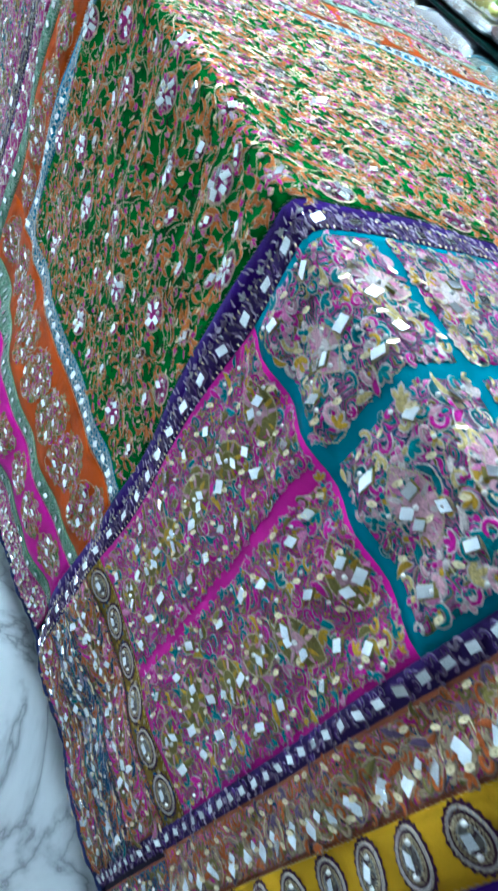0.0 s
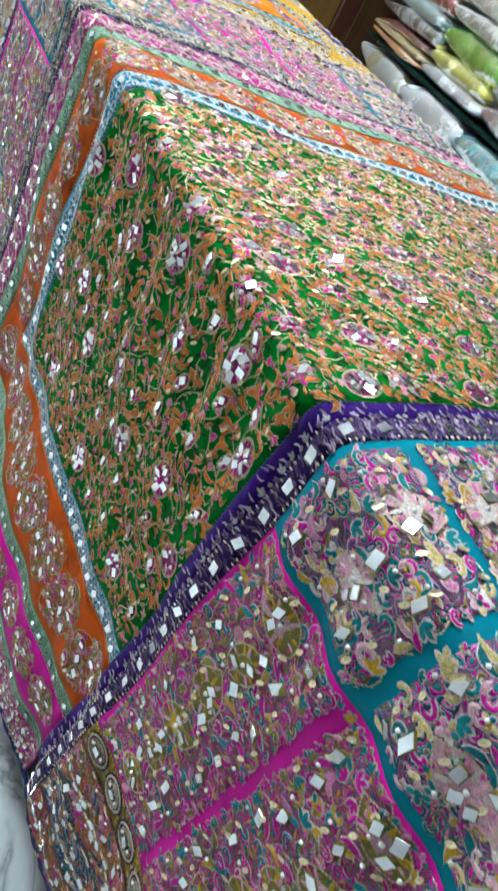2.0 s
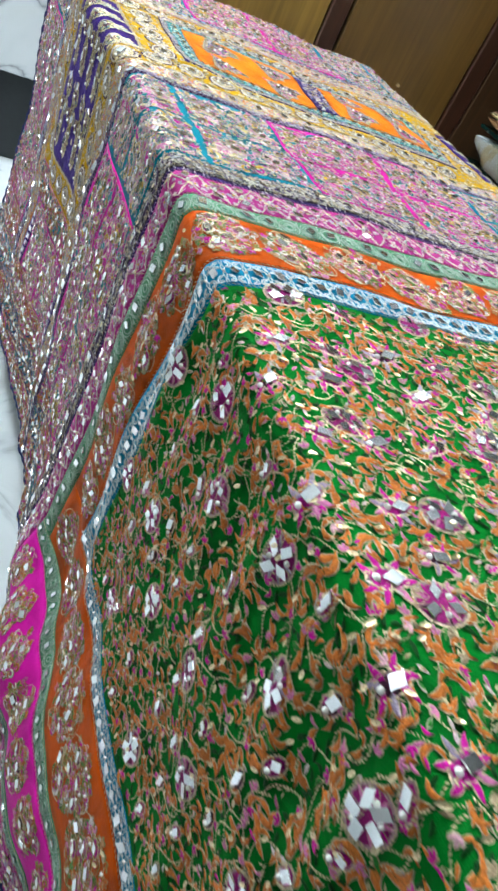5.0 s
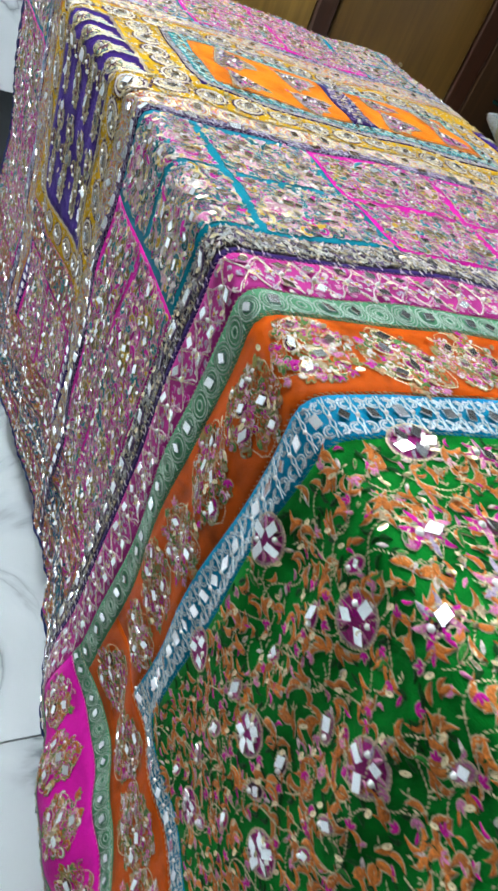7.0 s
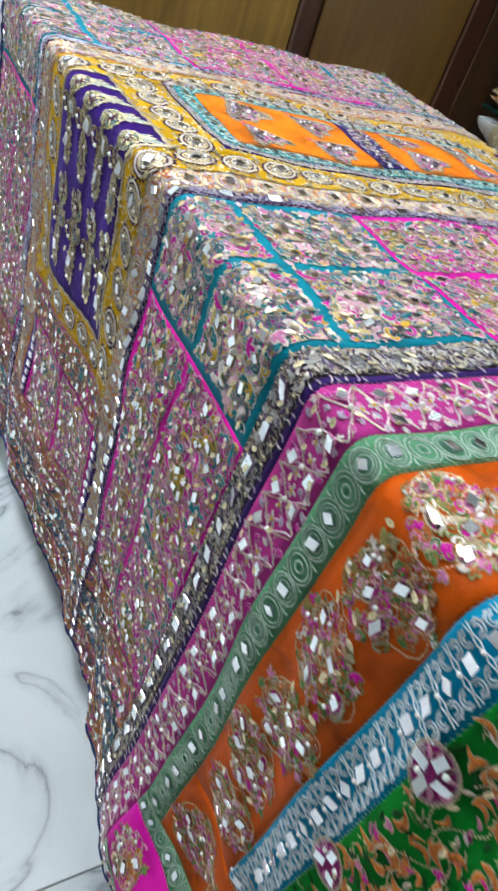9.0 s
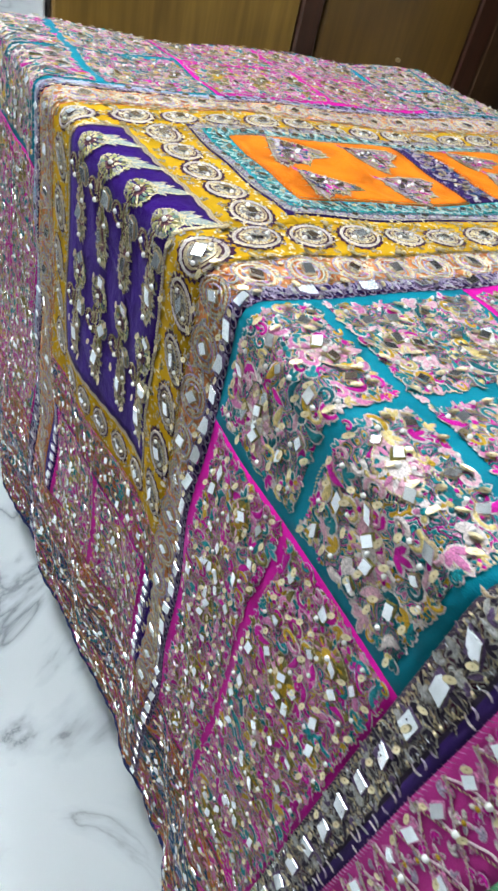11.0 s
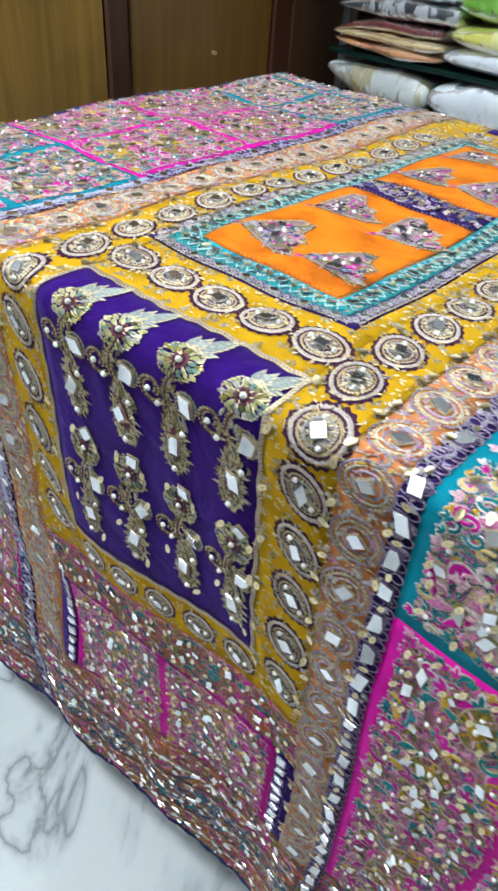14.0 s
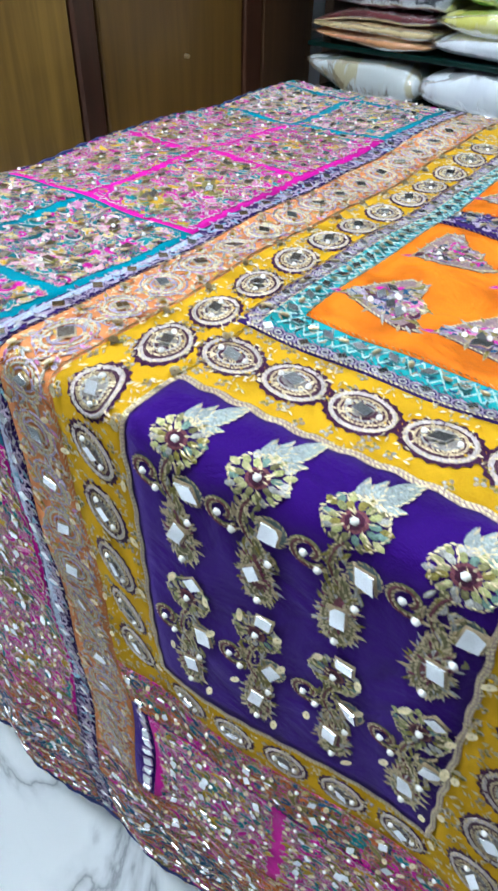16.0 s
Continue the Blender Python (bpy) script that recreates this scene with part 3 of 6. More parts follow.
def ceiling_light(x, y, sx, sy, power, color):
    t = thing("ceiling_light", "square white LED ceiling panel, lit", "ceiling light", "ceiling lights", (x, y, 2.69))
    fr = box(-sx / 2 - 0.02, sx / 2 + 0.02, -sy / 2 - 0.02, sy / 2 + 0.02, -0.03, 0.008, 0.004)
    part("frame", fr, PAINT, t)
    m, n, l, b = shader("lit_diffuser")
    setv(b, color=(0.9, 0.9, 0.9), emit=power, emit_color=color)
    part("diffuser", box(-sx / 2, sx / 2, -sy / 2, sy / 2, -0.036, -0.031, 0), m, t, "glowing white diffuser")


for lx, ly, power in ((0.75, -0.05, 24.0), (0.75, 0.80, 3.0), (-0.30, 0.30, 5.0), (-0.58, 1.00, 47.0)):
    ceiling_light(lx, ly, 0.6, 0.6, power, (0.84, 0.94, 1.0))

# wardrobe of veneered doors behind the far end of the table
wardrobe = thing("wardrobe", "tall olive-brown veneered wardrobe with red-brown stiles", "wardrobe", at=(0.0, 0.0, 0.0))
part("carcass", box(0.25, 1.85, 1.36, 1.9, 0.0, 2.4), DARKWOOD, wardrobe)
# the right door takes the copy with the light falloff in its colour
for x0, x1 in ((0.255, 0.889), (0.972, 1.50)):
    d = part("door", box(x0, x1, 1.335, 1.358, 0.06, 2.35, 0.004), OAK if x0 < 0.5 else OAK_SHADED, wardrobe, "olive-brown veneered door")
for x0, x1 in ((0.893, 0.960), (1.505, 1.585)):
    part("stile", box(x0, x1, 1.328, 1.358, 0.06, 2.35, 0.006), WALNUT, wardrobe, "red-brown wooden stile")
part("side_panel", box(1.59, 1.85, 1.325, 1.358, 0.0, 2.4, 0.003), UMBER, wardrobe, "dark brown side panel")
bm = bmesh.new()
bmesh.ops.create_cone(bm, segments=12, cap_ends=True, radius1=0.006, radius2=0.005, depth=0.012, matrix=pose(1.258, 1.329, 0.688, 90))
part("lock", bm, ZARI, wardrobe, "small bright steel lock")

# low marble-faced counter beside the wardrobe
counter = thing("low_counter", "low white marble counter on a black recessed plinth", "counter")
part("plinth", box(-1.6, 0.235, 1.42, 1.9, 0.0, 0.29), BLACK, counter, "black recessed plinth")
part("block", box(-1.7, 0.245, 1.36, 1.95, 0.292, 1.05, 0.006), MARBLE, counter, "white marble facing with grey veins")

# table under the cloth
table = thing("table", "plain dark wooden table hidden under the cloth", "table")
part("tabletop", box(0.016, WIDE - 0.016, NEAR + 0.02, FAR - 0.02, TOP - 0.050, TOP - 0.016), DARKWOOD, table)
for lx in (0.04, WIDE - 0.11):
    for ly in (NEAR + 0.06, -0.55, FAR - 0.14):
        part("leg", box(lx, lx + 0.07, ly, ly + 0.07, 0.0, TOP - 0.051), DARKWOOD, table)


# ---- wrapped cloth parcels on the shelf ----
def film_material():
    m, n, l, b = shader("clear_plastic_film")
    out = n["Material Output"]
    tr, gl, mx, fr = n.new("ShaderNodeBsdfTransparent"), n.new("ShaderNodeBsdfGlossy"), n.new("ShaderNodeMixShader"), n.new("ShaderNodeFresnel")
    gl.inputs["Roughness"].default_value = 0.16
    gl.inputs["Color"].default_value = (1, 1, 1, 1)
    fr.inputs["IOR"].default_value = 1.55
    co = n.new("ShaderNodeTexCoord").outputs["Object"]
    w = noise_node(n, l, co, 24, 3, 1.2)
    k = n.new("ShaderNodeBump")
    k.inputs["Strength"].default_value, k.inputs["Distance"].default_value = 0.32, 0.012
    l.new(w.outputs["Fac"], k.inputs["Height"])
    for o in (gl, fr):
        l.new(k.outputs["Normal"], o.inputs["Normal"])
    boost = n.new("ShaderNodeMath")
    boost.operation = "MULTIPLY_ADD"
    boost.inputs[1].default_value, boost.inputs[2].default_value = 0.6, 0.01
    l.new(fr.outputs[0], boost.inputs[0])
    l.new(boost.outputs[0], mx.inputs[0])
    l.new(tr.outputs[0], mx.inputs[1])
    l.new(gl.outputs[0], mx.inputs[2])
    l.new(mx.outputs[0], out.inputs["Surface"])
    return m


FILM = film_material()


def pillow(l, d, h, puff, seed, pinch=0.0, droop=0.0):
    """A folded bundle: rounded in section, squeezed towards its ends; pinch narrows its far end to a tip, droop lowers that tip."""
    bm = bmesh.new()
    nu, nv = 26, 20
    rows = []
    for i in range(nu + 1):
        u = -1 + 2 * i / nu
        end = (1 - abs(u) ** 7) ** 0.5 if abs(u) < 1 else 0.0
        end = max(end, 0.06)
        far = max(0.0, (u - 0.15) / 0.85) ** 1.5
        row = []
        for j in range(nv):
            a = 2 * math.pi * j / nv
            ca, sa = math.cos(a), math.sin(a)
            p = Vector((math.copysign(abs(ca) ** 0.45, ca) * d / 2, u * l / 2, math.copysign(abs(sa) ** 0.6, sa) * h / 2 * (0.45 + 0.55 * end) * (1 - pinch * far)))
            p.x *= 0.9 + 0.1 * end
            p.z -= droop * far
            nz = noise.noise(Vector((p.x * 14 + seed, p.y * 9, p.z * 22))) * puff
            nz += noise.noise(Vector((p.x * 40 + seed, p.y * 34, p.z * 50))) * puff * 0.35
            p += Vector((ca, 0, sa)) * nz * (1 - 0.7 * pinch * far)
            row.append(bm.verts.new(p))
        rows.append(row)
    for i in range(nu):
        for j in range(nv):
            bm.faces.new((rows[i][j], rows[i][(j + 1) % nv], rows[i + 1][(j + 1) % nv], rows[i + 1][j]))
    bm.faces.new(rows[0][::-1])
    bm.faces.new(rows[-1])
    for f in bm.faces:
        f.smooth = True
    return bm


def printed(name, base, ink, scale):
    m, n, l, b = shader(name)
    co = n.new("ShaderNodeTexCoord").outputs["Object"]
    mp = n.new("ShaderNodeMapping")
    mp.inputs["Scale"].default_value = (1, 1.6, 0.7)
    l.new(co, mp.inputs["Vector"])
    g = noise_node(n, l, mp.outputs[0], scale, 3, 0.8)
    f = noise_node(n, l, co, 9, 3)
    c = ramp(n, l, g.outputs["Fac"], [(0.44, base), (0.5, base), (0.56, ink)])
    l.new(mixc(n, l, 0.25, c, ramp(n, l, f.outputs["Fac"], [(0.3, tuple(v * 0.6 for v in base)), (0.7, base)])), b.inputs["Base Color"])
    setv(b, rough=0.7)
    bump(n, l, b, f.outputs["Fac"], 0.3, 0.01)
    return m


def parcel(y, z, l, h, base, ink, scale, label, x=1.66, d=0.30, turn=0.0, pinch=0.0, droop=0.0):
    t = thing("fabric_parcel", label, "wrapped fabric", "wrapped fabrics on the shelf", (x, y, z + h / 2))
    t.rotation_euler = (0, 0, radians(turn))
    seed = rnd.uniform(0, 90)
    part("folded_fabric", pillow(l * 1.02, d * 1.0, h * 1.10, 0.007, seed, pinch, droop), printed("folded_print", base, ink, scale), t)
    part("plastic_sleeve", pillow(l * 1.08, d * 1.02, h * 1.18, 0.011, seed, min(0.92, pinch + 0.25), droop * 1.1), FILM, t, "clear crinkled plastic sleeve").visible_shadow = False


shelf_unit = thing("shelf_unit", "open shelf unit with dark back and green glass shelves", "shelf")
part("back", box(1.84, 1.86, -1.2, 1.138, 0.0, 2.2), DARKWOOD, shelf_unit)
part("end_panel", box(1.66, 1.86, 1.14, 1.17, 0.0, 2.2), DARKWOOD, shelf_unit)
GLASS = plain("green_shelf_glass", (0.002, 0.016, 0.013), 0.25, bumpy=0, spec=0.2)
for sz in (0.10, 0.595, 0.712, 1.18, 1.6):
    part("shelf", box(1.515, 1.835, -1.2, 1.125, sz - 0.006, sz + 0.006, 0.002), GLASS, shelf_unit, "dark green glass shelf")

WH, GR = (0.72, 0.76, 0.80), (0.30, 0.32, 0.36)
# y, z, length, height, fabric, print, print scale, label
LOW_SHELF = (
    (0.955, 0.602, 0.33, 0.088, (0.52, 0.56, 0.56), (0.40, 0.34, 0.16), 12, "white fabric with gold print in clear plastic"),
    (0.61, 0.602, 0.34, 0.095, WH, (0.66, 0.70, 0.76), 14, "plain white fabric in clear plastic"),
    (0.27, 0.602, 0.32, 0.090, (0.10, 0.30, 0.33), (0.28, 0.45, 0.48), 24, "teal fabric in clear plastic"),
    (-0.07, 0.602, 0.32, 0.09, (0.5, 0.42, 0.45), (0.3, 0.2, 0.25), 20, "dusty pink fabric in clear plastic"),
)
FIRST_PILE = (
    (0.95, 0.719, 0.32, 0.026, (0.66, 0.30, 0.12), (0.5, 0.2, 0.1), 8, "pale orange folded fabric in clear plastic"),
    (0.95, 0.745, 0.33, 0.028, (0.66, 0.52, 0.26), (0.55, 0.4, 0.2), 8, "cream folded fabric in clear plastic"),
    (0.95, 0.773, 0.33, 0.030, (0.17, 0.02, 0.03), (0.10, 0.012, 0.02), 10, "maroon folded fabric in clear plastic"),
    (0.93, 0.803, 0.34, 0.050, (0.025, 0.03, 0.04), (0.45, 0.48, 0.52), 16, "black and white printed fabric in clear plastic"),
    (0.93, 0.853, 0.32, 0.044, (0.30, 0.42, 0.43), (0.45, 0.55, 0.56), 12, "grey-green fabric in clear plastic"),
)
FIRST_PILE_TOP = (
    (0.93, 0.897, 0.32, 0.058, (0.22, 0.025, 0.025), (0.42, 0.16, 0.13), 26, "dark red patterned fabric in clear plastic"),
    (0.91, 0.955, 0.32, 0.052, (0.62, 0.57, 0.47), (0.5, 0.45, 0.38), 8, "beige fabric in clear plastic"),
    (0.91, 1.007, 0.32, 0.040, (0.60, 0.60, 0.58), (0.2, 0.2, 0.2), 12, "grey-white printed fabric in clear plastic"),
    (0.91, 1.047, 0.34, 0.060, (0.62, 0.63, 0.64), (0.12, 0.13, 0.15), 8, "white and grey printed fabric in clear plastic"),
    (0.91, 1.107, 0.34, 0.06, (0.5, 0.5, 0.52), (0.2, 0.2, 0.25), 8, "grey fabric in clear plastic"),
)
SECOND_PILE = (
    (0.60, 0.719, 0.34, 0.050, WH, (0.62, 0.66, 0.72), 9, "plain white folded fabric in clear plastic"),
    (0.60, 0.769, 0.32, 0.052, (0.62, 0.60, 0.12), (0.70, 0.68, 0.30), 14, "lemon yellow fabric in clear plastic"),
    (0.59, 0.821, 0.33, 0.085, (0.14, 0.40, 0.03), (0.24, 0.52, 0.10), 12, "bright green fabric in clear plastic"),
    (0.60, 0.906, 0.32, 0.052, (0.66, 0.66, 0.64), (0.30, 0.28, 0.26), 34, "white fabric with small print in clear plastic"),
    (0.60, 0.958, 0.32, 0.050, (0.68, 0.68, 0.66), (0.34, 0.33, 0.30), 30, "white fabric with small print in clear plastic"),
    (0.60, 1.008, 0.30, 0.080, (0.62, 0.25, 0.09), (0.7, 0.36, 0.18), 8, "orange fabric in clear plastic"),
)
NEARER_PILES = (
    (0.26, 0.719, 0.32, 0.075, (0.34, 0.24, 0.28), (0.50, 0.42, 0.46), 10, "mauve fabric in clear plastic"),
    (0.26, 0.794, 0.32, 0.060, (0.50, 0.50, 0.58), (0.38, 0.36, 0.46), 9, "lilac grey fabric in clear plastic"),
    (0.26, 0.854, 0.32, 0.070, (0.60, 0.48, 0.16), (0.5, 0.35, 0.12), 9, "ochre fabric in clear plastic"),
    (0.26, 0.924, 0.32, 0.070, (0.60, 0.60, 0.60), (0.3, 0.3, 0.33), 12, "white printed fabric in clear plastic"),
    (-0.08, 0.719, 0.32, 0.080, (0.12, 0.22, 0.36), (0.3, 0.4, 0.5), 9, "blue fabric in clear plastic"),
    (-0.08, 0.799, 0.32, 0.080, (0.55, 0.55, 0.55), (0.3, 0.3, 0.33), 12, "white printed fabric in clear plastic"),
)
# how far the far end of each pile is squeezed to a tip, and how far that tip hangs down
for pile, pinch_, droop_ in ((LOW_SHELF, 0.68, -0.026), (FIRST_PILE, 0.72, 0.010), (FIRST_PILE_TOP, 0.58, 0.004), (SECOND_PILE, 0.35, 0.0), (NEARER_PILES, 0.35, 0.0)):
    for k, (y, z, l_, h_, base_, ink_, sc_, lab_) in enumerate(pile):
        parcel(y, z + 0.002, l_, h_, base_, ink_, sc_, lab_, x=1.66 + rnd.uniform(-0.012, 0.012), turn=rnd.uniform(-3, 3), pinch=pinch_ if pile is not LOW_SHELF or k == 0 else 0.35, droop=(-0.010, 0.002, 0.028, 0.006, 0.012)[k] if pile is FIRST_PILE else (droop_ if k == 0 or pile is not LOW_SHELF else 0.0))


# ---- the embroidered cloth ----
cloth = thing("embroidered_tablecloth", "multicoloured patchwork tablecloth with dense mirror embroidery", "tablecloth", at=(0, 0, 0))
sheet("lining", NEAR, FAR, -HEM, WIDE + HEM, LINING, cloth, "dark cotton lining", h=-0.0045, step=0.02)
RW = WIDE + HEM


def patch(name, s0, s1, w0, w1, silk, label=""):
    return sheet(name, s0, s1, w0, w1, SILK[silk], cloth, label)


BLUSH, STRAW = (0.80, 0.44, 0.52), (0.78, 0.60, 0.24)
PANEL_COLS = (HOT, BLUSH, GOLD, STRAW, HOT, ROSE, TEAL, TEAL, BLUSH, CREAM, (0.006, 0.13, 0.16), TEAL, STRAW)


def dense(st, s0, s1, w0, w1, pitch, cols=PANEL_COLS, rim=CREAM, seqs=0.021, mirs=0.036, bed="panel", inset=0.002):
    """Close floral embroidery between the bare strips of a panel."""
    if s1 - s0 < 0.008 or w1 - w0 < 0.008:
        return
    fine = pitch * 0.86
    if bed:
        st.beds.append((s0 + inset, s1 - inset, w0 + inset, w1 - inset, bed))
    small = min(s1 - s0, w1 - w0) < 0.03
    for s, w in scatter(s0, s1, w0, w1, fine, 0.42):
        kind, r = rnd.random(), fine * rnd.uniform(0.55, 0.80)
        lim = min(s - s0, s1 - s, w - w0, w1 - w)
        r = min(r, max(lim * 1.3, 0.4 * fine))
        up = rnd.uniform(0.0004, 0.0009)
        edge = dim(pick(rim) if isinstance(rim[0], tuple) else rim, 0.75, 1.1)
        if kind < 0.48 and not small:
            st.join(curl(r * 0.86, cols, edge), s, w, h=up)
        elif kind < 0.68:
            st.join(spray(r * 1.15, cols, edge), s, w, rnd.uniform(0, 6.3), h=up)
        elif kind < 0.80:
            st.join(flower(rnd.choice((4, 5)), cols, edge, dim(pick(cols))), s, w, rnd.uniform(0, 6.3), r * 0.82, r * 0.82, h=up)
        else:
            st.join(curved_leaf(r * 1.1, r * 0.42, rnd.uniform(-0.6, 0.6), dim(pick(cols)), edge), s, w, rnd.uniform(0, 6.3), h=up)
    if not small and bed in ("panel", "rose", "side", "pale_side"):
        for a0, b0, a1, b1_, g in ((s0, w0, s1, w0, -1.57), (s0, w1, s1, w1, 1.57), (s0, w0, s0, w1, 3.14), (s1, w0, s1, w1, 0.0)):
            k = int(math.hypot(a1 - a0, b1_ - b0) / 0.0085)
            for i in range(k):
                f = (i + rnd.random()) / k
                st.join(spray(rnd.uniform(0.0040, 0.0070), cols, dim(pick(rim) if isinstance(rim[0], tuple) else rim, 0.8, 1.1)), a0 + f * (a1 - a0) - 0.0068 * math.cos(g), b0 + f * (b1_ - b0) - 0.0068 * math.sin(g), g + rnd.uniform(-1.2, 1.2), h=0.0003)
    for s, w in scatter(s0, s1, w0, w1, pitch * 2.4):
        t = np.linspace(-1, 1, 7)
        r = pitch * rnd.uniform(0.6, 0.95)
        q = turned(np.stack([r * 0.8 * np.cos(t * 2.2), r * np.sin(t * 2.2)], -1), rnd.uniform(0, 6.3)) + [s, w]
        couched(st, np.clip(q, [s0, w0], [s1, w1]), 0.0027, 0.0014)
    if seqs:
        for s, w in scatter(s0, s1, w0, w1, seqs):
            st.join(sequin(0.0043, 0.0025), s, w, rnd.uniform(-0.45, 0.45) + 1.9, 1, 1, h=0.0014)
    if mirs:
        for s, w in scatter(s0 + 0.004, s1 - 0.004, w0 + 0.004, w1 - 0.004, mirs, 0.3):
            # frame colour follows the light: pale sand on top, darker olive down the side
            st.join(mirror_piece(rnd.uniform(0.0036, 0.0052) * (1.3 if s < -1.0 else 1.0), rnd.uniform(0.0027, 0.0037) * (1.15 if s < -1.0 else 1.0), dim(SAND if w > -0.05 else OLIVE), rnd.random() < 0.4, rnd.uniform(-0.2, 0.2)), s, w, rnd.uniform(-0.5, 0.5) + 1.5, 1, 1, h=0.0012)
        for s, w in scatter(s0, s1, w0, w1, mirs * 0.9):
            st.join(bead(0.0019), s, w, h=0.0012)


def shell(r, cols, rim):
    """A large rounded blossom: couched gold rim, ring of thin rays, mirrors and a pearl."""
    st = Stamp()
    tip = oval(14, r, r * 0.72)
    tip[0] *= 1.22
    st.fan(tip, 0.0, 0.0008, rim)
    for i in range(15):
        a = 2 * math.pi * i / 15
        c = dim(cols[i % len(cols)])
        st.fan(turned(leafshape(r * 0.52, r * 0.085, 3), a) + [0.40 * r * math.cos(a), 0.26 * r * math.sin(a)], 0.0008, 0.0014, c)
    st.fan(oval(9, r * 0.44, r * 0.34), 0.0009, 0.0013, dim(pick(cols)))
    couched(st, tip, 0.0027, 0.0018, True)
    couched(st, oval(10, r * 0.46, r * 0.36), 0.0027, 0.0014, True)
    n = rnd.choice((1, 2, 2))
    for i in range(n):
        a = 2 * math.pi * i / n + 0.5
        st.join(mirror_piece(0.0048, 0.0034, OLIVE, rnd.random() < 0.4, rnd.uniform(-0.15, 0.15)), 0.45 * r * math.cos(a), 0.33 * r * math.sin(a), rnd.uniform(0.9, 1.6), 1, 1, h=0.0016)
    return st.join(bead(0.0022), 0, 0, h=0.0014)


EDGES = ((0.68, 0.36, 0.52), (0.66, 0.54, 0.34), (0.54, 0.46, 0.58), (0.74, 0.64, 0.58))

# edge threads lightened to stand in for brighter light on the far sides
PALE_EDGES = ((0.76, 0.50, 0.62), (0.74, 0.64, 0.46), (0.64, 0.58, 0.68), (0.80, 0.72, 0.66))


def flower_panel(name, s0, s1, low, label):
    """A cross panel: teal blocks by the edges, magenta in the middle and down the sides."""
    mid, e = (s0 + s1) / 2, 0.008 if s0 > -0.9 else 0.0045
    tones = ((-low, -0.092, "magenta"), (-0.092, 0.197, "teal"), (0.197, 0.538, "magenta"), (0.538, WIDE + 0.092, "teal"), (WIDE + 0.092, RW - 0.2, "magenta"))
    for w0, w1, silk in tones:
        pn = patch(f"{silk}_{name}", s0, s1, w0, w1, silk, label.format(silk))
        if w0 > WIDE:
            continue
        cuts = {-0.092: (0.055,), 0.197: (0.3675,), 0.538: (0.685,)}.get(w0, ())
        gap = 0.0030 if w0 < -0.1 and s0 > -0.9 else 0.0042
        edges = [w0 + (0.008 if silk == "teal" else 0.004), *[c for k in cuts for c in (k - gap, k + gap)], min(w1 - (0.006 if silk == "teal" else 0.002), WIDE + 0.03)]
        st = Stamp()
        far = w0 > 0.3
        for a0, a1 in ((s0 + (e if w0 > -0.1 else 0.002), mid - gap), (mid + gap, s1 - e)):
            for k in range(0, len(edges), 2):
                b0, b1 = edges[k], edges[k + 1]
                # near panel takes the darker colours, the others the paler, following the light
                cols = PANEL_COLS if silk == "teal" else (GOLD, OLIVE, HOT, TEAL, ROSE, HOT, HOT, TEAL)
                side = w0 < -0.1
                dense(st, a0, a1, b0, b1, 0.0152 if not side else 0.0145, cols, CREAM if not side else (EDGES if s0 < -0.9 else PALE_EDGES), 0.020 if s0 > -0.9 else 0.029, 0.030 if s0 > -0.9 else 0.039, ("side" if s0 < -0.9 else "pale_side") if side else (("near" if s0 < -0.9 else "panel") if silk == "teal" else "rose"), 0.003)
                n = max(1, int(round((b1 - b0) / 0.058)))
                for i in range(n):
                    q = shell(rnd.uniform(0.016, 0.021) * (1.25 if s0 < -0.9 else 1.0), (BLUSH, CREAM, ROSE, CREAM) if silk == "teal" else (GOLD, BLUSH, OLIVE), BLUSH if silk == "teal" else OLIVE)
                    where = (a0 + a1) / 2 + rnd.uniform(-0.015, 0.015), b0 + (i + 0.5) * (b1 - b0) / n + rnd.uniform(-0.01, 0.01)
                    stitched("blossom", Stamp().join(q, *where, rnd.uniform(0, 3), 1, 1, h=0.0009), pn)
        stitched("floral_embroidery", st, pn, "dense pink, mustard and cream floral embroidery with mirrors", "stuff")


def mirror_row(st, s0, w0, s1, w1, pitch, ra, rb, frame_c, turn=0.0, diamond=True):
    k = max(1, int(math.hypot(s1 - s0, w1 - w0) / pitch))
    for i in range(k):
        f = (i + 0.5) / k
        st.join(mirror_piece(ra, rb, frame_c, diamond, rnd.uniform(-0.15, 0.15)), s0 + f * (s1 - s0), w0 + f * (w1 - w0), turn + rnd.uniform(-0.15, 0.15), 1, 1, h=0.0006)


def swirl_row(st, s0, w0, s1, w1, pitch, r, col, core=None, gold=False, squash=1.0):
    k = max(1, int(math.hypot(s1 - s0, w1 - w0) / pitch))
    a = math.atan2(w1 - w0, s1 - s0)
    for i in range(k):
        f = (i + 0.5) / k
        q = Stamp()
        q.cord(oval(12, r, r * squash), r * 0.28, 0.0009, col, T_, True)
        q.cord(oval(9, r * 0.58, r * 0.58 * squash), r * 0.24, 0.0009, dim(col), T_, True)
        if gold:
            q.cord(oval(12, r * 1.2, r * 1.2 * squash), 0.0013, 0.0012, GOLD, Z_, True)
        if core == "mirror":
            q.join(mirror_piece(r * 0.30, r * 0.30, None, True, rnd.uniform(-0.2, 0.2)), h=0.0005)
        elif core:
            q.fan(oval(6, r * 0.3, r * 0.3), 0.0003, 0.0012, core)
        st.join(q, s0 + f * (s1 - s0), w0 + f * (w1 - w0), a, 1, 1)


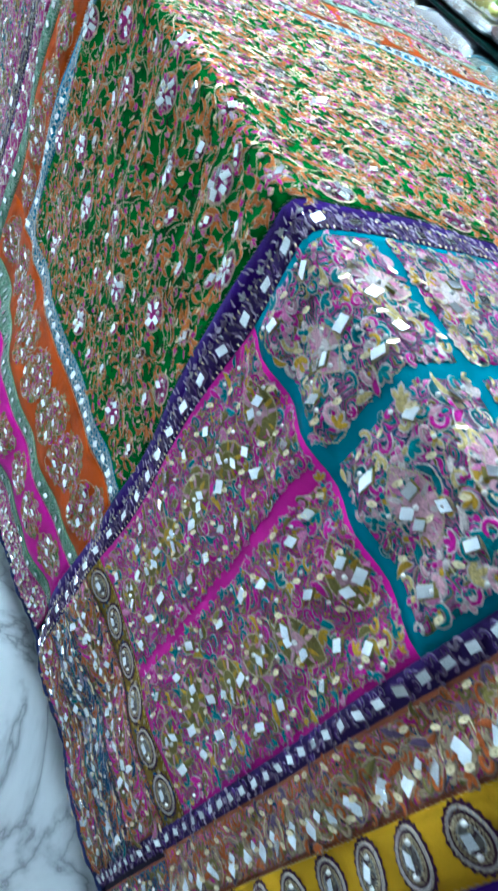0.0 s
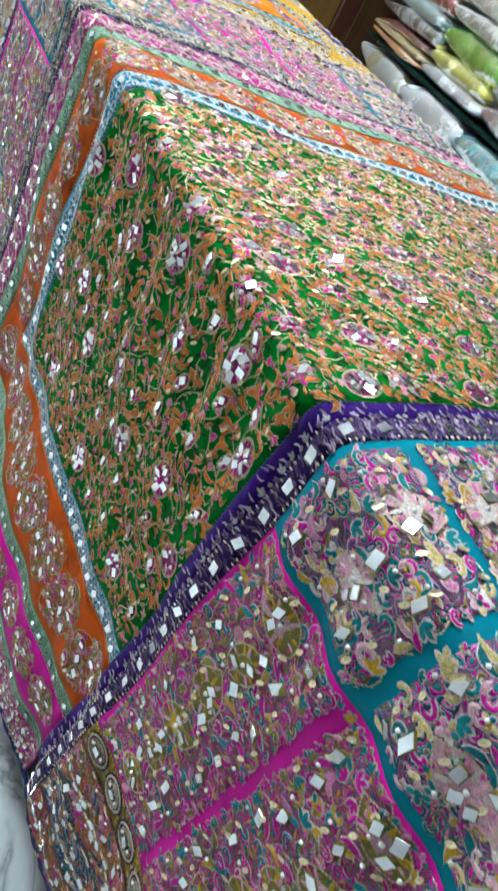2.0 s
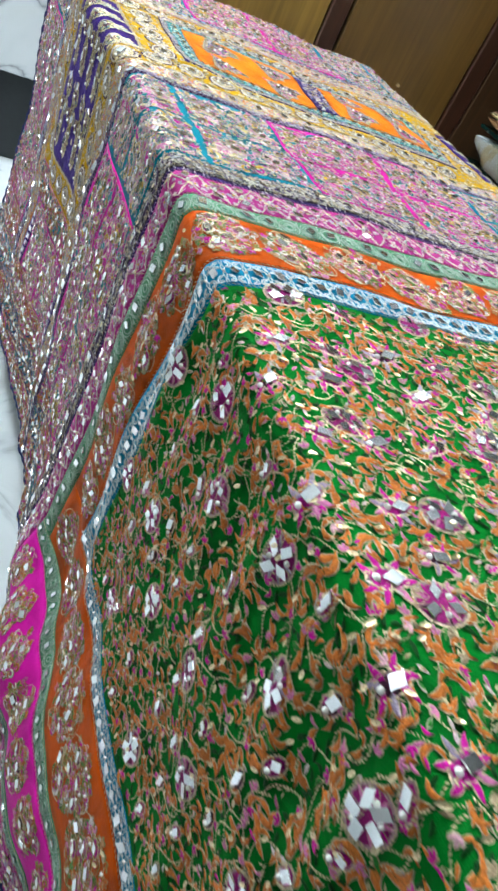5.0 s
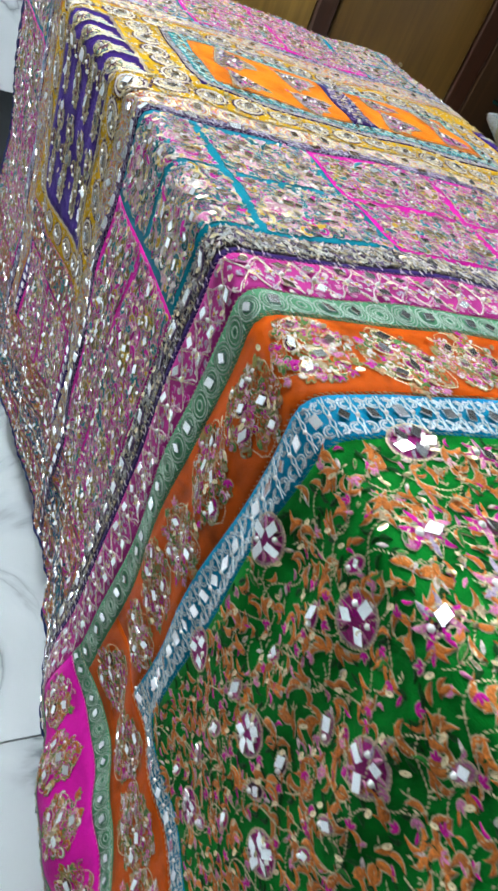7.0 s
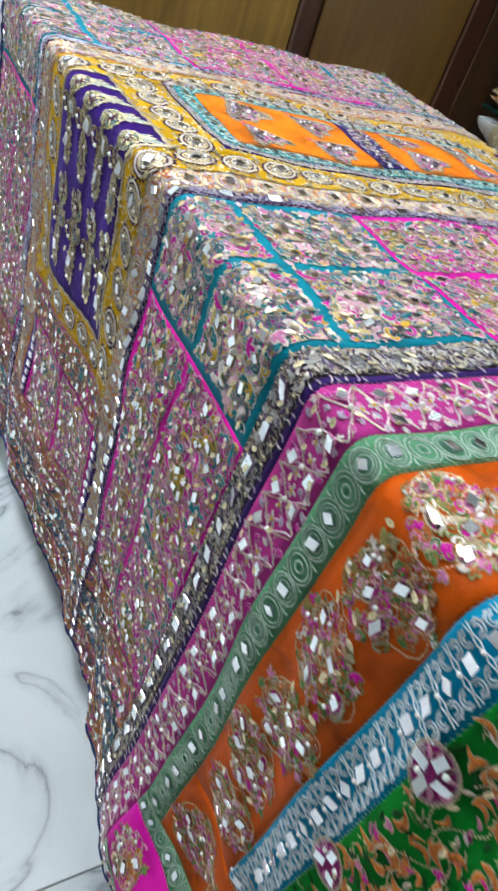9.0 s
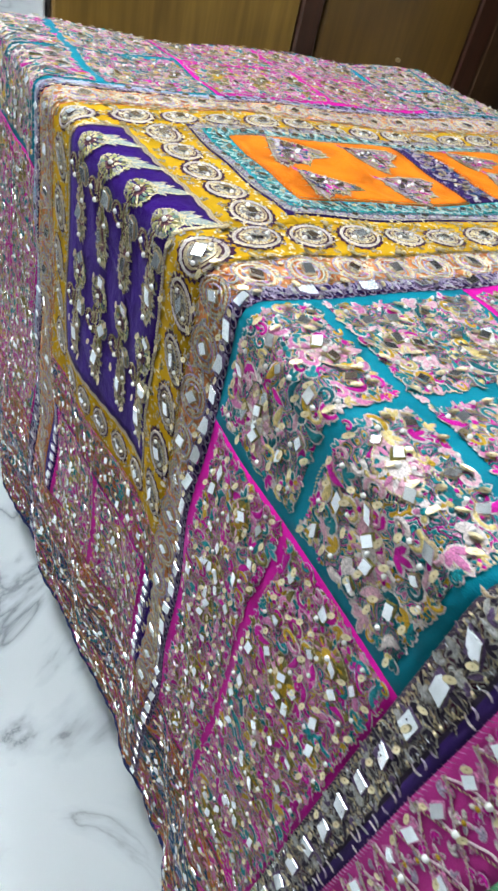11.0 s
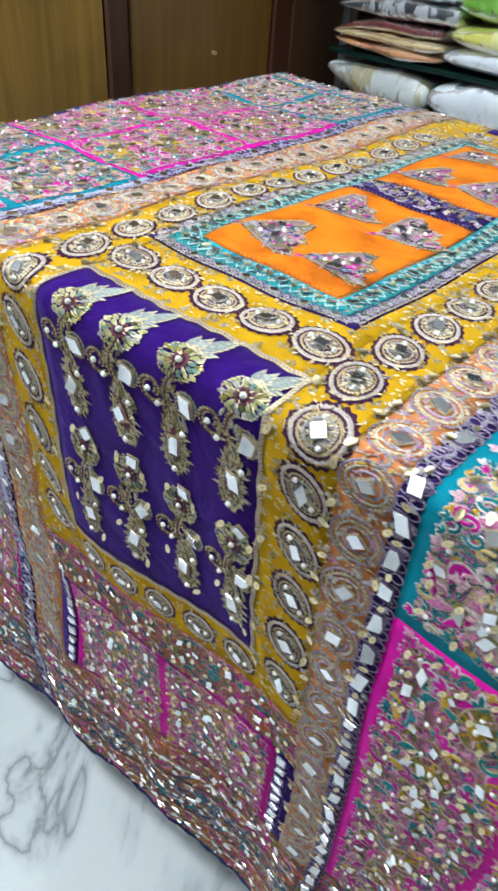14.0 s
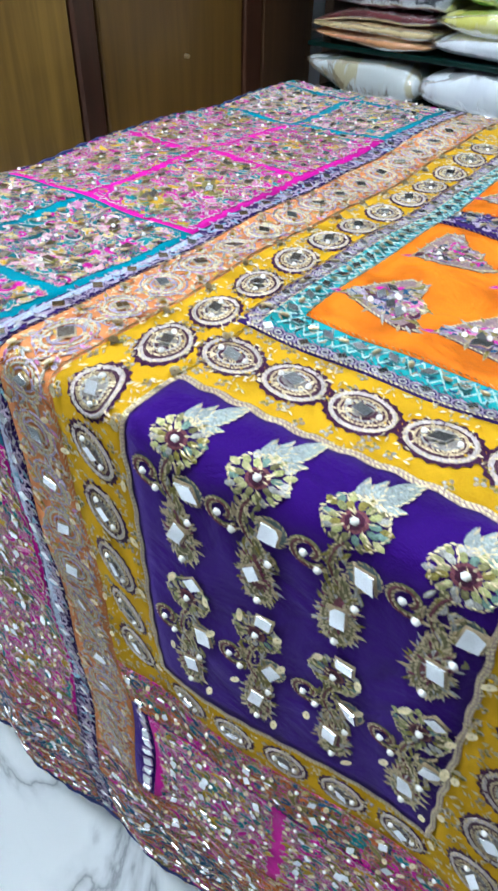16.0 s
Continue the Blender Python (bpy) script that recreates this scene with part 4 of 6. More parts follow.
def scallop_row(st, s0, w0, s1, w1, pitch, r, col, flip=1):
    k = max(1, int(math.hypot(s1 - s0, w1 - w0) / pitch))
    a = math.atan2(w1 - w0, s1 - s0)
    t = np.linspace(0, math.pi, 6)
    for i in range(k):
        f = (i + 0.5) / k
        st.join(Stamp().cord(np.stack([r * np.cos(t), flip * r * np.sin(t)], -1), r * 0.35, 0.0008, dim(col)), s0 + f * (s1 - s0), w0 + f * (w1 - w0), a)


def zigzag(st, s0, w0, s1, w1, pitch, amp, width, col, m=T_):
    n = max(2, int(math.hypot(s1 - s0, w1 - w0) / pitch))
    d = np.array([s1 - s0, w1 - w0]) / n
    nr = np.array([-d[1], d[0]]) / np.linalg.norm(d)
    for i in range(n):
        a = np.array([s0, w0]) + d * i
        sg = 1 if i % 2 else -1
        st.cord(np.array([a + nr * amp * sg, a + d - nr * amp * sg]), width, 0.0009, col, m)


WT = WIDE + 0.02          # ornament ends just over the far edge


def band(name, s0, s1, w0, silk, label, w1=None):
    return patch(name, s0, s1, w0, RW - 0.2 if w1 is None else w1, silk, label)


# near purple module, seen only at its margin
p = band("violet_panel", NEAR, -1.398, -0.225, "purple", "deep violet silk panel")
rh = patch("russet_hem", NEAR, -1.312, -HEM, -0.50, "brown", "russet hem with dense stitches")
patch("mustard_border", NEAR, -1.398, -0.5, -0.225, "yellow", "mustard border")


def medallion(r, squash=0.80):
    """An oval medallion: toothed dark rim, thick cream ring, gold ring, grey heart and two beads."""
    st = Stamp()
    k = 40
    rim_ = oval(k, r * 1.06, r * squash * 1.07)
    rim_[::2] *= 0.91
    st.fan(rim_, 0, 0.0005, (0.055, 0.010, 0.045))
    st.cord(oval(18, r * 0.81, r * 0.81 * squash), r * 0.13, 0.0016, dim((0.60, 0.52, 0.49), 0.85, 1.1), T_, True)
    st.fan(oval(14, r * 0.74, r * 0.74 * squash), 0.0006, 0.0009, (0.075, 0.025, 0.05))
    st.cord(oval(14, r * 0.60, r * 0.60 * squash), r * 0.10, 0.0015, dim(SAND, 0.8, 1.1), T_, True)
    st.cord(oval(12, r * 0.44, r * 0.44 * squash), r * 0.09, 0.0017, dim(SILVER, 0.7, 1.0), T_, True)
    st.fan(oval(10, r * 0.48, r * 0.48 * squash), 0.0006, 0.0012, (0.28, 0.25, 0.23))
    couched(st, oval(20, r * 0.85, r * 0.85 * squash), 0.0036, 0.0010, True)
    couched(st, oval(20, r * 0.62, r * 0.62 * squash), 0.0026, 0.0012, True)
    couched(st, oval(14, r * 0.50, r * 0.50 * squash), 0.0026, 0.0011, True)
    zari_fill(st, 0, 0, r * 0.60, r * 0.60 * squash, 14)
    zari_fill(st, 0, 0, r * 0.80, r * 0.80 * squash, 10, (0.12, 0.06, 0.09))
    for sg in (-1, 1):
        st.join(bead(0.0021), sg * r * 0.44, 0.04 * r, h=0.0012)
    return st


def medallion_on(parent, s, w, r, turn=0.0, squash=0.80):
    """One medallion and its mirror as parts of their border."""
    stitched("medallion", Stamp().join(medallion(r, squash), s, w, turn), parent)
    stitched("mirror", Stamp().join(mirror_piece(r * 0.22, r * 0.17, None, False, rnd.uniform(-0.1, 0.1)), s, w, turn + rnd.uniform(-0.2, 0.2), h=0.0014), parent)


st = Stamp()
dense(st, -1.45, -1.314, -HEM + 0.003, -0.503, 0.0135, (RUST, DEEP, OLIVE, HOT), (0.34, 0.24, 0.20), 0.020, 0.027, "slate", 0.0)
stitched("hem_embroidery", st, rh, "dense leaf stitches with sequins", "stuff")
yb = band("mustard_border", -1.398, -1.357, -0.50, "yellow", "mustard silk border with oval medallions")
for i in range(14):
    medallion_on(yb, -1.377, -0.40 + i * 0.047, 0.0195, 0.3)
st = edge_cord(Stamp(), -1.357, -0.5, -1.357, WT)
stitched("gold_cord", edge_cord(st, -1.397, -0.5, -1.397, WT), yb, kind="stuff")
pb = band("peach_border", -1.357, -1.307, -0.50, "brown", "russet border with pale rings and mirrors")
st = Stamp()
swirl_row(st, -1.337, -0.5, -1.337, WT, 0.034, 0.013, SAND, "mirror", True)
dense(st, -1.356, -1.308, -0.5, WT, 0.014, (RUST, OLIVE, DUSK, SAND, RUST), (0.36, 0.25, 0.20), 0.020, 0.0, "russet")
mirror_row(st, -1.343, -0.5, -1.343, WT, 0.026, 0.0065, 0.0045, SAND)
stitched("ring_embroidery", st, pb, "pale ring embroidery with mirrors", "stuff")
pl = band("violet_ribbon", -1.307, -1.290, -HEM, "grape", "dark violet ribbon with a row of mirrors")
st = Stamp()
for s, w in scatter(-1.306, -1.291, -HEM, WT, 0.0072, 0.35):
    st.join(curl(0.0038, (VIOLET, LILAC, VIOLET, DUSK), dim((0.34, 0.29, 0.42))), s, w)
mirror_row(st, -1.2985, -HEM, -1.2985, WT, 0.0190, 0.0030, 0.0040, DUSK, diamond=False)
stitched("mirror_trim", st, pl, "row of small mirrors", "stuff")

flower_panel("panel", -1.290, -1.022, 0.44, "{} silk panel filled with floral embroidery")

# violet ribbon between the floral panel and the green one
rb = band("violet_ribbon", -1.022, -1.002, -HEM, "grape", "dark violet ribbon with large mirrors")
st = Stamp()
for s, w in scatter(-1.021, -1.003, -HEM, WT, 0.0072, 0.4):
    st.join(curved_leaf(rnd.uniform(0.0035, 0.006), 0.0013, rnd.uniform(-0.5, 0.5), dim(pick((VIOLET, DUSK, LILAC, DUSK))), dim((0.22, 0.17, 0.28))), s, w, rnd.uniform(-0.7, 0.7))
# paler sprigs on the top run only: its stronger light put into the thread
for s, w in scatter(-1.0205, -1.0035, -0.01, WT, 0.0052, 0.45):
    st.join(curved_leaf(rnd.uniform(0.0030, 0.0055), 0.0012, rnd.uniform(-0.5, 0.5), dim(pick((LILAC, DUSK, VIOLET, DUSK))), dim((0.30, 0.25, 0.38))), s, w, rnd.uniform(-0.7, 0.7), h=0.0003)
for a in (-1.0035, -1.0205):
    bugle_row(st, a, -HEM, a, WT, 0.0064, 0.0034, 0.0010)
mirror_row(st, -1.012, -HEM, -1.012, WT, 0.034, 0.0040, 0.0056, DUSK, diamond=False)
stitched("mirror_trim", st, rb, "row of rectangular mirrors in violet thread", "stuff")
vr = band("violet_ribbon", -1.002, -0.985, -0.62, "purple", "violet ribbon edged in gold")
st = edge_cord(Stamp(), -0.9855, -0.62, -0.9855, WT, 0.0022, (0.50, 0.45, 0.34), T_)
for s, w in scatter(-1.0035, -0.9985, -0.60, WT, 0.0085, 0.2):
    if rnd.random() < 0.75:
        st.join(spray(rnd.uniform(0.0035, 0.0058), (LILAC, SILVER, DUSK), dim((0.30, 0.24, 0.34))), s, w, rnd.uniform(-0.5, 0.5))
for s, w in scatter(-0.999, -0.987, -0.60, WT, 0.0105, 0.45):
    st.join(curved_leaf(0.0040, 0.0010, rnd.uniform(-0.5, 0.5), dim(LILAC), dim(LILAC)), s, w, rnd.uniform(-0.6, 0.6))
stitched("fringe_embroidery", st, vr, "lilac sprigs and gold cord", "stuff")

# green panel
G0, G1, GB = -0.985, -0.533, -0.365
gp = patch("green_panel", G0, G1, GB, RW - 0.2, "green", "deep green silk panel with orange vines and mirror flowers")
st = Stamp()
spots = [(-0.905 + 0.1425 * i, -0.046 + 0.141 * j) for i in range(4) for j in range(-2, 6)] + [(-0.966 + 0.1425 * i, -0.085 + 0.141 * j) for i in range(4) for j in range(-2, 7)]
spots = [(s, w) for s, w in spots if G0 + 0.01 < s < G1 - 0.005 and GB + 0.02 < w < WIDE]
minor = [(-0.958 + 0.052 * i + rnd.uniform(-0.009, 0.009), 0.0 + 0.052 * j + 0.026 * (i % 2) + rnd.uniform(-0.009, 0.009)) for i in range(9) for j in range(-7, 15)]
minor = [(s, w) for s, w in minor if G0 + 0.01 < s < G1 - 0.01 and GB + 0.02 < w < WIDE]
FLAME, PETAL = (0.70, 0.21, 0.035), (0.58, 0.50, 0.32)


def sprig(r):
    """A vine sprig: one to three bent strokes from one joint, with a fine pale edge."""
    q = Stamp()
    c = dim(FLAME, 0.75, 1.15)
    k = rnd.choice((1, 2, 2, 3))
    a0 = rnd.uniform(0, 6.3)
    for i in range(k):
        a = a0 + i * rnd.uniform(0.9, 1.5)
        ln = r * rnd.uniform(0.8, 1.25)
        lf = curved_leaf(ln * 0.60, ln * 0.21, rnd.choice((-1, 1)) * rnd.uniform(0.25, 0.75), c, dim(PETAL, 0.8, 1.1))
        q.join(lf, ln * 0.42 * math.cos(a), ln * 0.42 * math.sin(a), a)
    return q


for s, w in scatter(G0 + 0.001, G1 - 0.003, GB + 0.003, WT, 0.0160, 0.40):
    near = min(math.hypot(s - a, w - b) for a, b in spots)
    if near < 0.018:
        continue
    st.join(sprig(rnd.uniform(0.0095, 0.0145)), s, w)
for s, w in scatter(G0 + 0.006, G1 - 0.006, GB + 0.006, WT, 0.0185, 0.48):
    k = rnd.random()
    if k < 0.55:
        # sprays on the top are paler, carrying its brighter light in their colour
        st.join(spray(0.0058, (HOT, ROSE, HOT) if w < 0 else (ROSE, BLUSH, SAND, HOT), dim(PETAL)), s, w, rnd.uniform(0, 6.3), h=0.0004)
    elif k < 0.8:
        st.join(leaf(dim(pick((CREAM, SAND))), dim(CREAM)), s, w, rnd.uniform(0, 6.3), 0.0042, 0.0036, h=0.0004)
    else:
        st.join(curved_leaf(0.006, 0.0022, rnd.uniform(-0.6, 0.6), dim(pick((FLAME, (0.03, 0.24, 0.03)))), dim(SAND, 0.7, 1.0)), s, w, rnd.uniform(0, 6.3), h=0.0004)
# extra pale leaves on the top only, standing in for its sheen
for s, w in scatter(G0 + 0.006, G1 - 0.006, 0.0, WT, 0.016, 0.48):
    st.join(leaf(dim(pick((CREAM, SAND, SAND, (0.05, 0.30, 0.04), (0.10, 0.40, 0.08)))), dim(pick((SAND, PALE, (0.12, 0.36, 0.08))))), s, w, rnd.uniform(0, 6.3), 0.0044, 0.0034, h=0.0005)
# small gold stitches between the vines; the dark ones stand in for crease shade
for s, w in scatter(G0 + 0.002, G1 - 0.003, GB + 0.003, WT, 0.0115, 0.46):
    if min(math.hypot(s - a, w - b) for a, b in spots) < 0.019:
        continue
    k = rnd.random()
    if k < 0.5:
        st.join(curved_leaf(rnd.uniform(0.0035, 0.006), 0.0018, rnd.uniform(-0.6, 0.6), dim((0.003, 0.07, 0.008)), dim((0.006, 0.12, 0.012))), s, w, rnd.uniform(0, 6.3))
    elif k < 0.68:
        zari_fill(st, s, w, 0.004, 0.004, 3)
    else:
        st.join(curved_leaf(0.004, 0.0014, rnd.uniform(-0.5, 0.5), dim(pick((FLAME, ROSE, HOT, ROSE))), dim(PETAL)), s, w, rnd.uniform(0, 6.3))
# long couched gold stems between the flowers
for s, w in scatter(G0 + 0.02, G1 - 0.02, GB + 0.02, WT, 0.027, 0.45):
    t = np.linspace(0, 1, 9)
    a = 1.5 + rnd.uniform(-0.4, 0.4) + 0.9 * np.sin(t * rnd.uniform(3, 6) + rnd.uniform(0, 6))
    q = np.cumsum(np.stack([np.cos(a), np.sin(a)], -1), 0) * 0.0065
    q = np.clip(q - q.mean(0) + [s, w], [G0 + 0.004, GB + 0.004], [G1 - 0.004, WT])
    couched(st, q, 0.0027, 0.0013 if w < 0 else 0.0009)
for s, w in scatter(G0 + 0.01, G1 - 0.01, GB + 0.01, WT, 0.027, 0.45):
    st.join(sequin(0.0036, 0.0019), s, w, rnd.uniform(1.2, 2.2), h=0.0010)


def mirror_flower(k, r):
    """A magenta oval with a scalloped gold edge, slanted mirrors and beads between them."""
    q = Stamp()
    rim_ = oval(20, r * 1.04, r * 0.80)
    rim_[::2] *= 0.93
    q.fan(rim_, 0.0, 0.0005, dim((0.55, 0.36, 0.38)))
    q.fan(oval(14, r * 0.86, r * 0.66), 0.0004, 0.0009, dim((0.50, 0.02, 0.25), 0.55, 0.9))
    couched(q, oval(18, r * 1.0, r * 0.77), 0.0027, 0.0016, True)
    for i in range(9):
        a = 2 * math.pi * i / 9 + rnd.uniform(-0.2, 0.2)
        q.join(curved_leaf(r * 0.24, r * 0.085, rnd.uniform(-0.3, 0.3), dim(pick((ROSE, LILAC, HOT, MAROON, ROSE))), dim(PETAL)), 0.66 * r * math.cos(a), 0.50 * r * math.sin(a), a, h=0.0005)
    for i in range(k):
        a = 2 * math.pi * i / k + 0.3
        q.join(mirror_piece(0.0049, 0.0033, None, rnd.random() < 0.3, rnd.uniform(-0.18, 0.18)), 0.54 * r * math.cos(a), 0.40 * r * math.sin(a), a + rnd.uniform(-0.3, 0.3), h=0.0006)
        g = a + math.pi / k
        if i % 2 == 0:
            q.join(bead(0.0022), 0.52 * r * math.cos(g), 0.40 * r * math.sin(g), h=0.0008)
    return q


for s, w in minor:
    if min(math.hypot(s - a, w - b) for a, b in spots) < 0.024:
        continue
    q = Stamp()
    q.fan(oval(10, 0.0098, 0.0052), 0, 0.0005, dim((0.55, 0.36, 0.38)))
    q.fan(oval(8, 0.0082, 0.0040), 0.0004, 0.0009, dim(pick((HOT, HOT, ROSE, MAROON)), 0.55, 0.9))
    couched(q, oval(12, 0.0098, 0.0052), 0.0027, 0.0013, True)
    q.join(mirror_piece(0.0046, 0.0029, None, rnd.random() < 0.5, rnd.uniform(-0.25, 0.25)), 0.0026, 0, 0, h=0.0008)
    q.join(bead(0.0020), -0.0052, 0, h=0.001)
    if w > -0.01:
        for i in range(7):
            a = 2 * math.pi * i / 7 + rnd.uniform(-0.2, 0.2)
            q.join(curved_leaf(0.0052, 0.0021, rnd.uniform(-0.3, 0.3), dim(pick((HOT, ROSE, LILAC, HOT))), dim(PETAL)), 0.0095 * math.cos(a), 0.0072 * math.sin(a), a)
    stitched("mirror_bud", Stamp().join(q, s, w, 1.5 + rnd.uniform(-0.5, 0.5), rnd.uniform(0.85, 1.2) if w < -0.01 else rnd.uniform(1.0, 1.5), h=0.0004), gp)
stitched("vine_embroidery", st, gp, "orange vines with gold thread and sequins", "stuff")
for i, (s, w) in enumerate(spots):
    stitched("mirror_flower", Stamp().join(mirror_flower(3 + i % 3, 0.0185), s, w, 1.5 + rnd.uniform(-0.3, 0.3)), gp)

# frame of the green panel: turquoise, burnt orange, pale green
PEBBLE = (SAND, ROSE, RUST, HOT, (0.62, 0.32, 0.16), LEAFY, OLIVE, RUST, CREAM)


def blue_ribbon(ob, s0, w0, s1, w1):
    st = Stamp()
    n = int(math.hypot(s1 - s0, w1 - w0) / 0.0205)
    a = math.atan2(w1 - w0, s1 - s0)
    nr = np.array([-math.sin(a), math.cos(a)])
    half = 0.0125 if abs(s1 - s0) > abs(w1 - w0) else 0.019
    for i in range(n):
        f = (i + 0.5) / n
        c = (s0 + f * (s1 - s0), w0 + f * (w1 - w0))
        st.join(mirror_piece(0.0040, 0.0046, None, i % 3 == 0, rnd.uniform(-0.2, 0.2)), *c, a, h=0.0006)
        q = Stamp()
        t = np.linspace(-0.35, 3.5, 8)
        for sg in (-1, 1):
            for g in (-1, 1):
                for k, (rr, cx) in enumerate(((0.0048, 0.0058), (0.0026, 0.0058))):
                    q.cord(np.stack([g * (cx - rr * np.sin(t)), sg * (half * 0.52 + rr * np.cos(t) * 0.9)], -1), 0.0014, 0.0008, dim((0.70, 0.80, 0.83), 0.8, 1.05))
                q.cord(np.array([[g * 0.0102, 0], [g * 0.0085, sg * half * 0.25], [g * 0.0098, sg * half * 0.5], [g * 0.0088, sg * half * 0.85]]), 0.0013, 0.0008, dim((0.70, 0.80, 0.83), 0.8, 1.05))
            q.cord(np.array([[-0.004, sg * half * 0.80], [0, sg * half * 0.62], [0.004, sg * half * 0.80]]), 0.0012, 0.0008, dim((0.70, 0.80, 0.83), 0.8, 1.05))
        st.join(q, *c, a)
        st.join(bead(0.0017), c[0] + math.cos(a) * 0.0102, c[1] + math.sin(a) * 0.0102, h=0.0006)
    for sg in (-1, 1):
        o = nr * half * sg
        edge_cord(st, s0 + o[0], w0 + o[1], s1 + o[0], w1 + o[1], 0.0026)
    stitched("scroll_embroidery", st, ob, "white scroll embroidery with mirrors", "stuff")


b1 = band("turquoise_border", -0.533, -0.495, GB, "blue", "turquoise border with white scrolls and mirrors")
blue_ribbon(b1, -0.514, GB, -0.514, WT)
b2 = patch("turquoise_border", G0, -0.495, -0.39, GB, "blue", "turquoise border with white scrolls and mirrors")
blue_ribbon(b2, G0, -0.3775, -0.495, -0.3775)


def lozenge(la, lb):
    """A large lobed motif edged in couched gold, filled with small rimmed ovals, green curls, mirrors and sequins."""
    st = Stamp()
    ph = rnd.uniform(0, 6)
    th = np.arange(28) * 2 * np.pi / 28
    lobe = 1 + 0.17 * np.cos(3 * th + ph) + 0.08 * np.cos(5 * th)
    out = np.stack([la * lobe * np.cos(th), lb * lobe * np.sin(th)], -1)

    def inside(k):
        a, r = rnd.uniform(0, 6.3), math.sqrt(rnd.random()) * k
        return la * r * math.cos(a), lb * r * math.sin(a)

    area = la * lb
    for _ in range(int(area / 0.0000088)):
        k = rnd.random()
        if k < 0.55:
            st.join(curl(rnd.uniform(0.0036, 0.0056), PEBBLE, dim(pick(((0.48, 0.26, 0.12), CREAM, (0.30, 0.34, 0.12))), 0.7, 1.0)), *inside(0.90), h=0.0003)
        else:
            st.join(spray(rnd.uniform(0.005, 0.008), PEBBLE, dim(pick(((0.48, 0.26, 0.12), (0.30, 0.34, 0.12))))), *inside(0.92), rnd.uniform(0, 6.3), h=0.0003)
    couched(st, out * 0.84, 0.0027, 0.0010, True)
    n = max(4, int(area / 0.00026))
    for i in range(n):
        a, r = 2.4 * i + ph, math.sqrt((i + 0.5) / n) * 0.74
        q = Stamp()
        q.fan(oval(10, 0.0088, 0.0056), 0, 0.0005, dim((0.45, 0.28, 0.22)))
        q.fan(oval(8, 0.0074, 0.0043), 0.0004, 0.0009, dim(pick((HOT, HOT, MAROON, ROSE)), 0.55, 0.9))
        couched(q, oval(12, 0.0090, 0.0058), 0.0027, 0.0010, True)
        q.join(mirror_piece(0.0046, 0.0031, None, rnd.random() < 0.5, rnd.uniform(-0.12, 0.12)), h=0.0005)
        st.join(q, la * r * math.cos(a), lb * r * math.sin(a), rnd.uniform(-0.5, 0.5), h=0.0006)
    for _ in range(n):
        st.join(bead(0.0019), *inside(0.85), h=0.0008)
    for _ in range(n // 2):
        st.join(sequin(0.0038, 0.0022), *inside(0.88), rnd.uniform(-0.4, 0.4) + 1.6, h=0.0009)
    for _ in range(3):
        t = np.linspace(0, 1, 8)
        a = rnd.uniform(0, 6) + t * rnd.uniform(2, 4)
        q = np.cumsum(np.stack([np.cos(a), np.sin(a)], -1), 0) * la * 0.16
        couched(st, q - q.mean(0) + inside(0.4), 0.0027, 0.0009)
        st.cord(q[::-1] - q.mean(0) + inside(0.5), 0.0022, 0.0011, dim((0.16, 0.27, 0.07)))
    return st


o1 = band("orange_border", -0.495, -0.412, -0.39, "rust", "burnt orange silk border with large floral ovals")
for i in range(15):
    stitched("floral_oval", Stamp().join(lozenge(0.041, 0.034), -0.4535 + (0.004 if i % 2 else -0.004), -0.345 + i * 0.074, 0.8 if i % 2 else 2.3), o1, "blossoms, mirrors and sequins edged in gold")
st = edge_cord(Stamp(), -0.4125, -0.5, -0.4125, WT, 0.0022)
for s, w in scatter(-0.49, -0.417, -0.38, WT, 0.034):
    st.join(sequin(0.0038, 0.0026), s, w, rnd.uniform(0, 3), h=0.0008)
stitched("sequin_trim", st, o1, "loose gold sequins", "stuff")
o2 = patch("orange_border", G0, -0.412, -0.50, -0.39, "rust", "burnt orange silk border with large floral ovals")
for i in range(8):
    stitched("floral_oval", Stamp().join(lozenge(0.036, 0.047), -0.452 - i * 0.072, -0.447, 0.5), o2, "blossoms, mirrors and sequins edged in gold")


